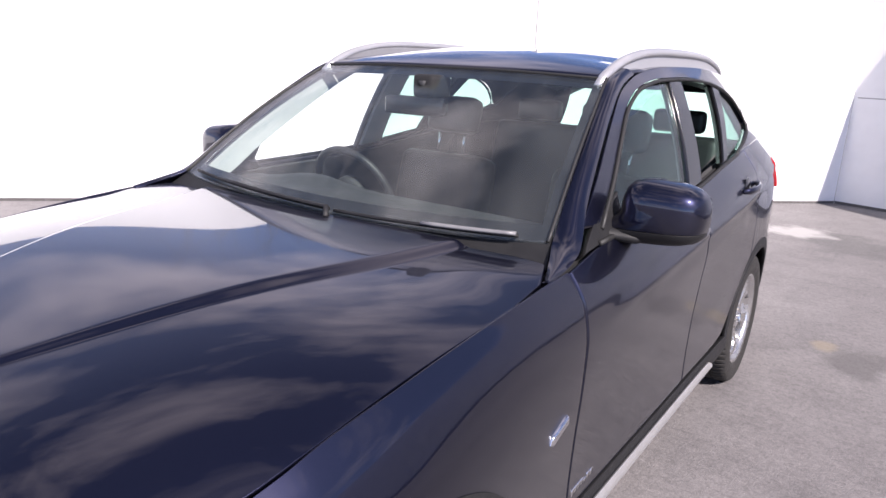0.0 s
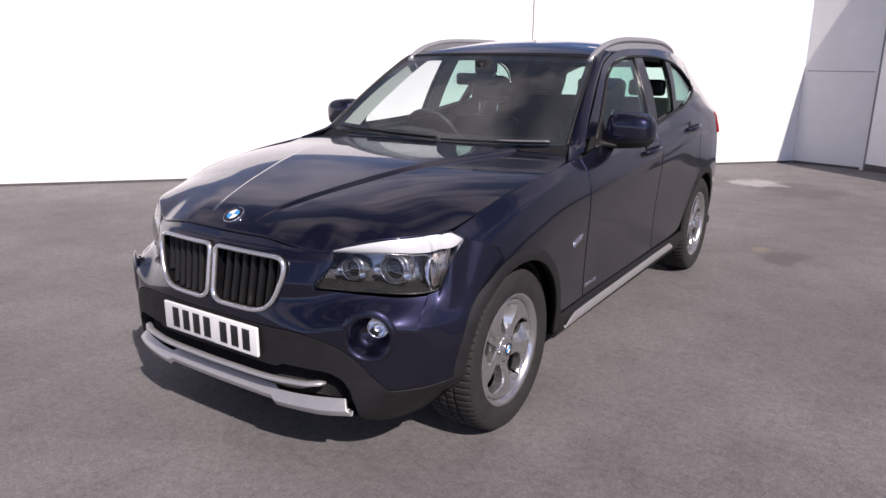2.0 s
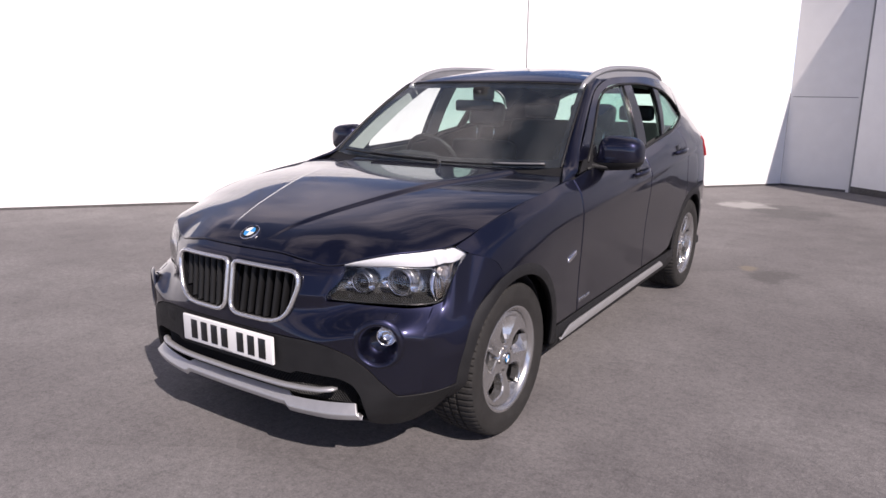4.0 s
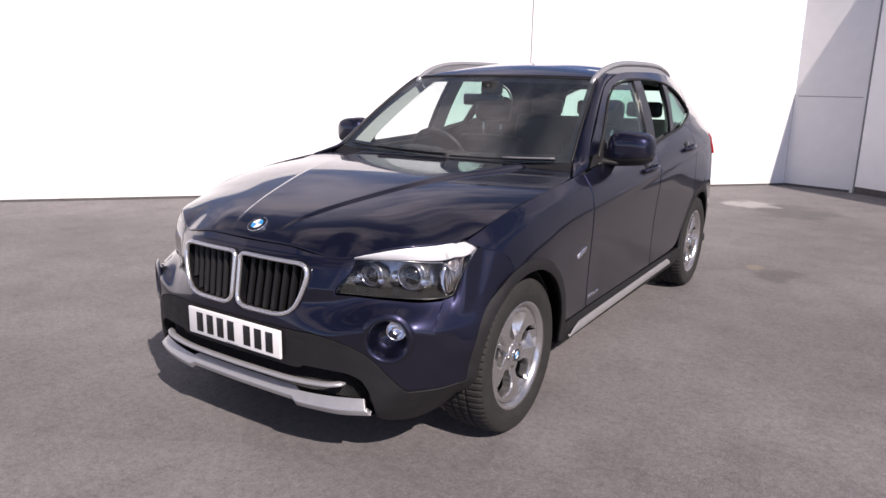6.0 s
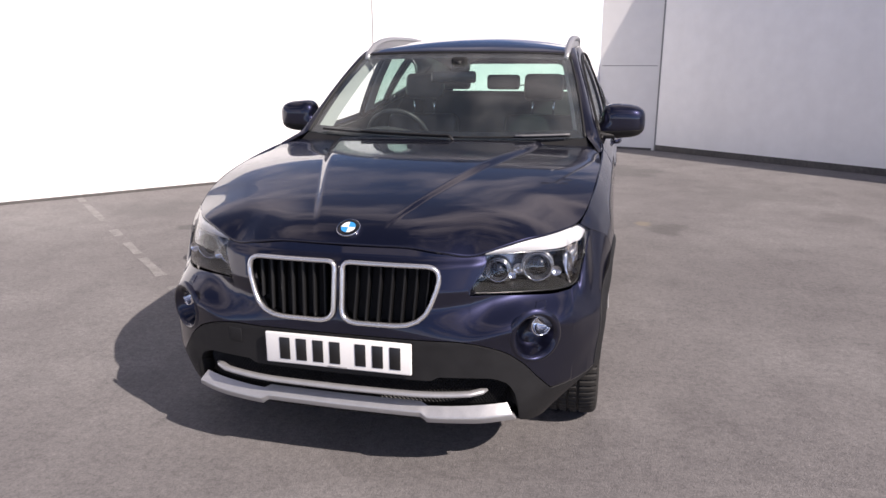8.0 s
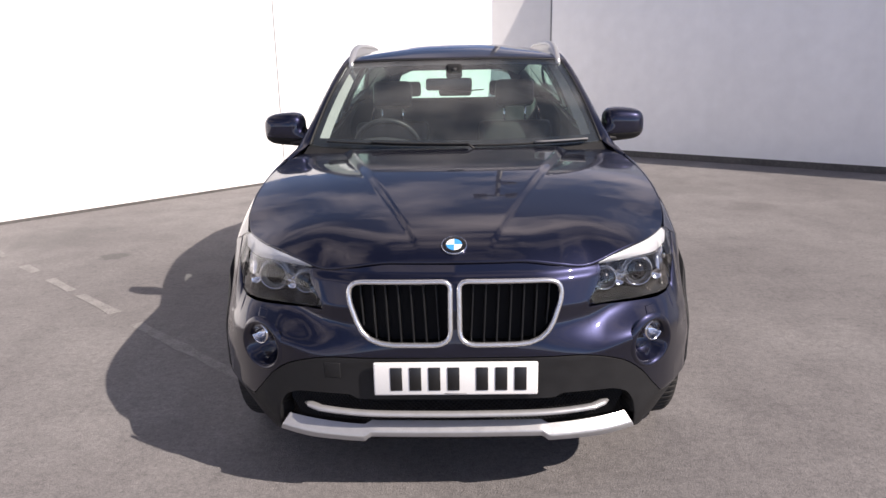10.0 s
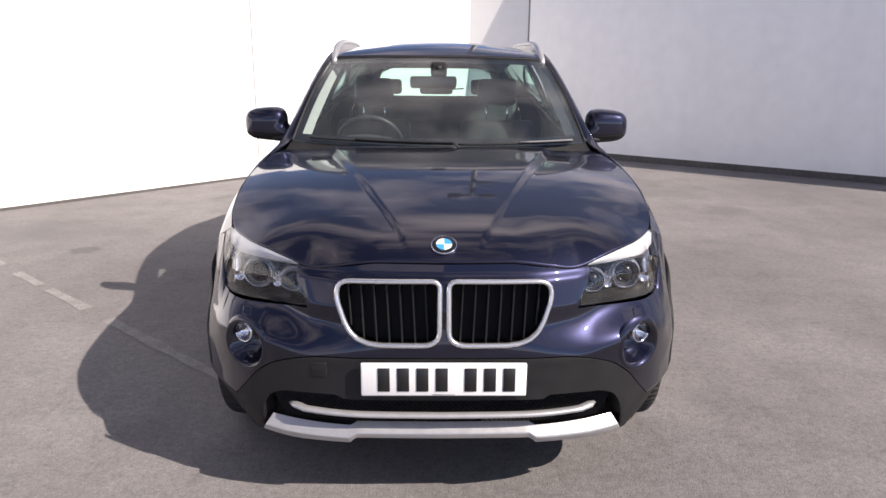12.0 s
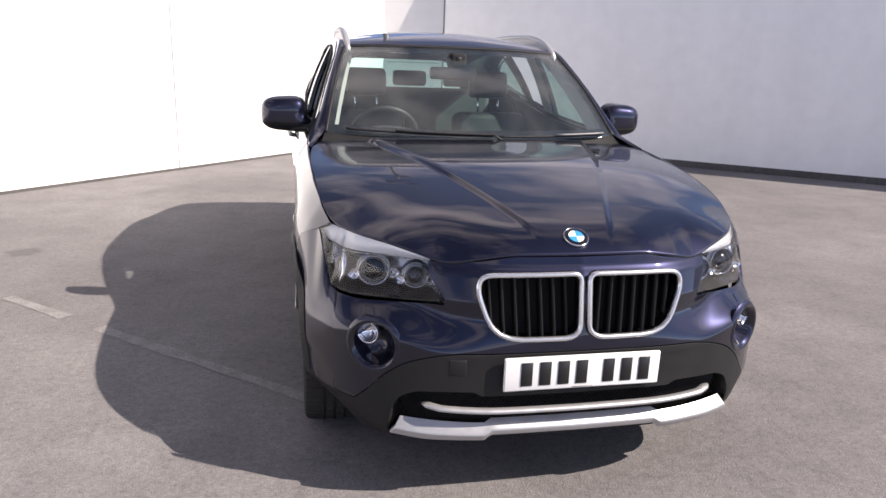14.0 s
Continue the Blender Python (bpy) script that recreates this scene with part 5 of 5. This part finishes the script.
def wheel(sg, y, track):
    cx = sg * track
    hub = Vector((cx, y, HUB_Z))
    ax = (sg, 0, 0)
    prof = [(0.222, -0.100), (0.250, -0.112), (0.290, -0.113), (0.3170, -0.106), (0.3270, -0.090), (0.3305, -0.060), (0.3305, -0.044), (0.3230, -0.042), (0.3230, -0.034), (0.3315, -0.032), (0.3315, -0.006),
            (0.3240, -0.004), (0.3240, 0.004), (0.3315, 0.006), (0.3315, 0.032), (0.3230, 0.034), (0.3230, 0.042), (0.3305, 0.044), (0.3305, 0.060), (0.3265, 0.090), (0.3235, 0.098), (0.3160, 0.106), (0.3050, 0.111), (0.290, 0.113), (0.268, 0.114), (0.250, 0.112), (0.222, 0.100)]
    tread = lambda k, j: (-0.0075 if j % 4 == 0 else 0) if k in (3, 4, 5, 6, 9, 10, 13, 14, 17, 18, 19, 20) else 0
    wh = part("wheel", crisp(lathe(prof, hub, ax, 280, wobble=tread), 0.45), RUBBER, car, "black tyre on a silver five-spoke alloy wheel")
    part("rim", lathe([(0.200, 0.050), (0.203, 0.075), (0.209, 0.090), (0.219, 0.098), (0.228, 0.104), (0.230, 0.100), (0.224, 0.092), (0.222, 0.050)], hub, ax, 64, closed=True), ALLOY, wh)
    part("rim_barrel", lathe([(0.214, -0.095), (0.205, -0.06), (0.198, 0.02), (0.200, 0.050), (0.222, 0.050), (0.222, -0.095)], hub, ax, 64, closed=True), SHADED_ALLOY, wh, "alloy barrel darkened for shade and brake dust")
    for k in range(5):
        part("spoke", crisp(spoke_mesh(cx, sg, hub, (127 if sg > 0 else 53) + 72 * k), 0.30), ALLOY, wh)
    part("hub_centre", lathe([(0.060, 0.045), (0.058, 0.074), (0.046, 0.082), (0.034, 0.084), (0.001, 0.084)], hub, ax, 40), ALLOY, wh)
    for k in range(5):
        a = radians(109 + 72 * k)
        part("wheel_bolt", lathe([(0.009, 0.060), (0.009, 0.082), (0.001, 0.082)], hub + Vector((0, 0.047 * math.cos(a), 0.047 * math.sin(a))), ax, 10), STEEL, wh)
    b = badge(hub + Vector((sg * 0.086, 0, 0)), ax, (0, 0.4, 1), 0.027, wh, "")
    for ch in b.children:
        ch.parent = wh
    part("brake_disc", lathe([(0.001, 0.0), (0.150, 0.0), (0.150, 0.022), (0.080, 0.022), (0.075, 0.045), (0.001, 0.045)], hub, ax, 48), STEEL, wh)
    part("brake_caliper", block((cx - 0.03, y - 0.16 if y < 2 else y + 0.07, HUB_Z - 0.03), (cx + 0.045, y - 0.07 if y < 2 else y + 0.16, HUB_Z + 0.10), 0.012), DEEP_BLACK, wh)


for sg in (1, -1):
    wheel(sg, HUB_F, 0.748)
    wheel(sg, HUB_R, 0.760)

# floor pan and engine bay so that nothing shines through
part("floor_pan", block((-0.80, 1.15, 0.20), (0.80, 4.2, 0.27), 0.01, 1), DEEP_BLACK, car)
part("bulkhead", block((-0.70, 1.30, 0.25), (0.70, 1.36, 0.98), 0.01, 1), DEEP_BLACK, car)
part("engine_bay", block((-0.50, 0.16, 0.24), (0.50, 1.30, 0.62), 0.05, 1), DEEP_BLACK, car)

# ---- cabin ----
def dash_f(a, b):
    x = -0.70 + 1.40 * a
    y, z = knots([(1.47, 1.035), (1.60, 1.042), (1.75, 1.040), (1.86, 1.020), (1.90, 0.96), (1.86, 0.80), (1.80, 0.60)])(b)
    hump = 0.035 * math.exp(-((x + 0.40) / 0.16) ** 2) * math.exp(-((y - 1.80) / 0.09) ** 2)
    return Vector((x, y - 0.03 * (x / 0.7) ** 2, z + hump))


part("dashboard", sheet(dash_f, 36, 24, 0.02, 0.01, 0.003, None, Vector((0, 0.3, 1))), DASH, car, "dark grained dashboard")
wc = Vector((-0.39, 2.00, 0.985))
wn = Vector((0, 0.90, 0.44)).normalized()
wu = Vector((1, 0, 0)).cross(wn).normalized()
if wu.z < 0:
    wu = -wu
steer = part("steering_wheel", tube([wc + (Vector((1, 0, 0)) * math.cos(2 * math.pi * k / 48) + wu * math.sin(2 * math.pi * k / 48)) * 0.183 for k in range(48)], 0.0155, 10, True, up=wn), SEAT, car, "black leather steering wheel")
part("steering_boss", lathe([(0.001, -0.02), (0.075, -0.015), (0.070, 0.02), (0.001, 0.035)], wc - wn * 0.02, wn, 24), DASH, steer)
for a in (0, 180, 270):
    d = Vector((1, 0, 0)) * math.cos(radians(a)) + wu * math.sin(radians(a))
    part("steering_spoke", tube([wc + d * 0.06 - wn * 0.01, wc + d * 0.175], 0.015, 8, flat=1.3), SATIN if a == 270 else DASH, steer)


def seat(x, y, front_seat=True):
    tilt = Matrix.Rotation(radians(-14), 3, "X")
    s = part("seat", block((x - 0.25, y - 0.30, 0.42), (x + 0.25, y + 0.25, 0.60), 0.06, 4), SEAT, car, "black leather seat")
    part("backrest", block((x - 0.245, y + 0.19, 0.55), (x + 0.245, y + 0.35, 1.085), 0.06, 4, turn=tilt), SEAT, s)
    part("headrest", block((x - 0.130, y + 0.31, 1.175), (x + 0.130, y + 0.42, 1.345), 0.045, 4, turn=tilt), SEAT, s)
    for d in (-0.07, 0.07):
        part("headrest_post", tube([(x + d, y + 0.33, 1.05), (x + d, y + 0.36, 1.22)], 0.007, 8), CHROME, s)
    return s


seat(-0.42, 2.38)
seat(0.40, 2.38)
bench = part("rear_bench", block((-0.64, 3.02, 0.45), (0.64, 3.45, 0.62), 0.06, 4), SEAT, car, "black rear bench seat")
part("backrest", block((-0.64, 3.42, 0.55), (0.64, 3.56, 1.205), 0.06, 4, turn=Matrix.Rotation(radians(-14), 3, "X")), SEAT, bench)
for x in (-0.40, 0.0, 0.40):
    part("headrest", block((x - 0.13, 3.55, 1.21), (x + 0.13, 3.64, 1.325), 0.035, 4), SEAT, bench)
part("parcel_cover", block((-0.60, 3.66, 1.14), (0.60, 4.12, 1.16), 0.008, 1), DASH, car)


def liner_f(a, b):
    p = roof_f(a, 0.02 + 0.96 * b)
    return Vector((p.x * 0.99, p.y, p.z - 0.035))


part("headliner", sheet(liner_f, 20, 16, 0.008, 0.004, 0, None, Vector((0, 0, -1))), LINER, car)
rv = part("rear_view_mirror", block((-0.158, 1.885, 1.310), (0.098, 1.930, 1.376), 0.020, 3), GLOSS_BLACK, car, "black rear-view mirror")
part("mirror_stem", tube([(0.0, 1.93, 1.36), (0.0, 1.93, 1.41), (0.0, 1.90, 1.43)], 0.016, 8), DASH, rv)
part("sensor_cover", block((-0.045, 1.90, 1.372), (0.045, 2.02, 1.452), 0.02, 3), DEEP_BLACK, rv)
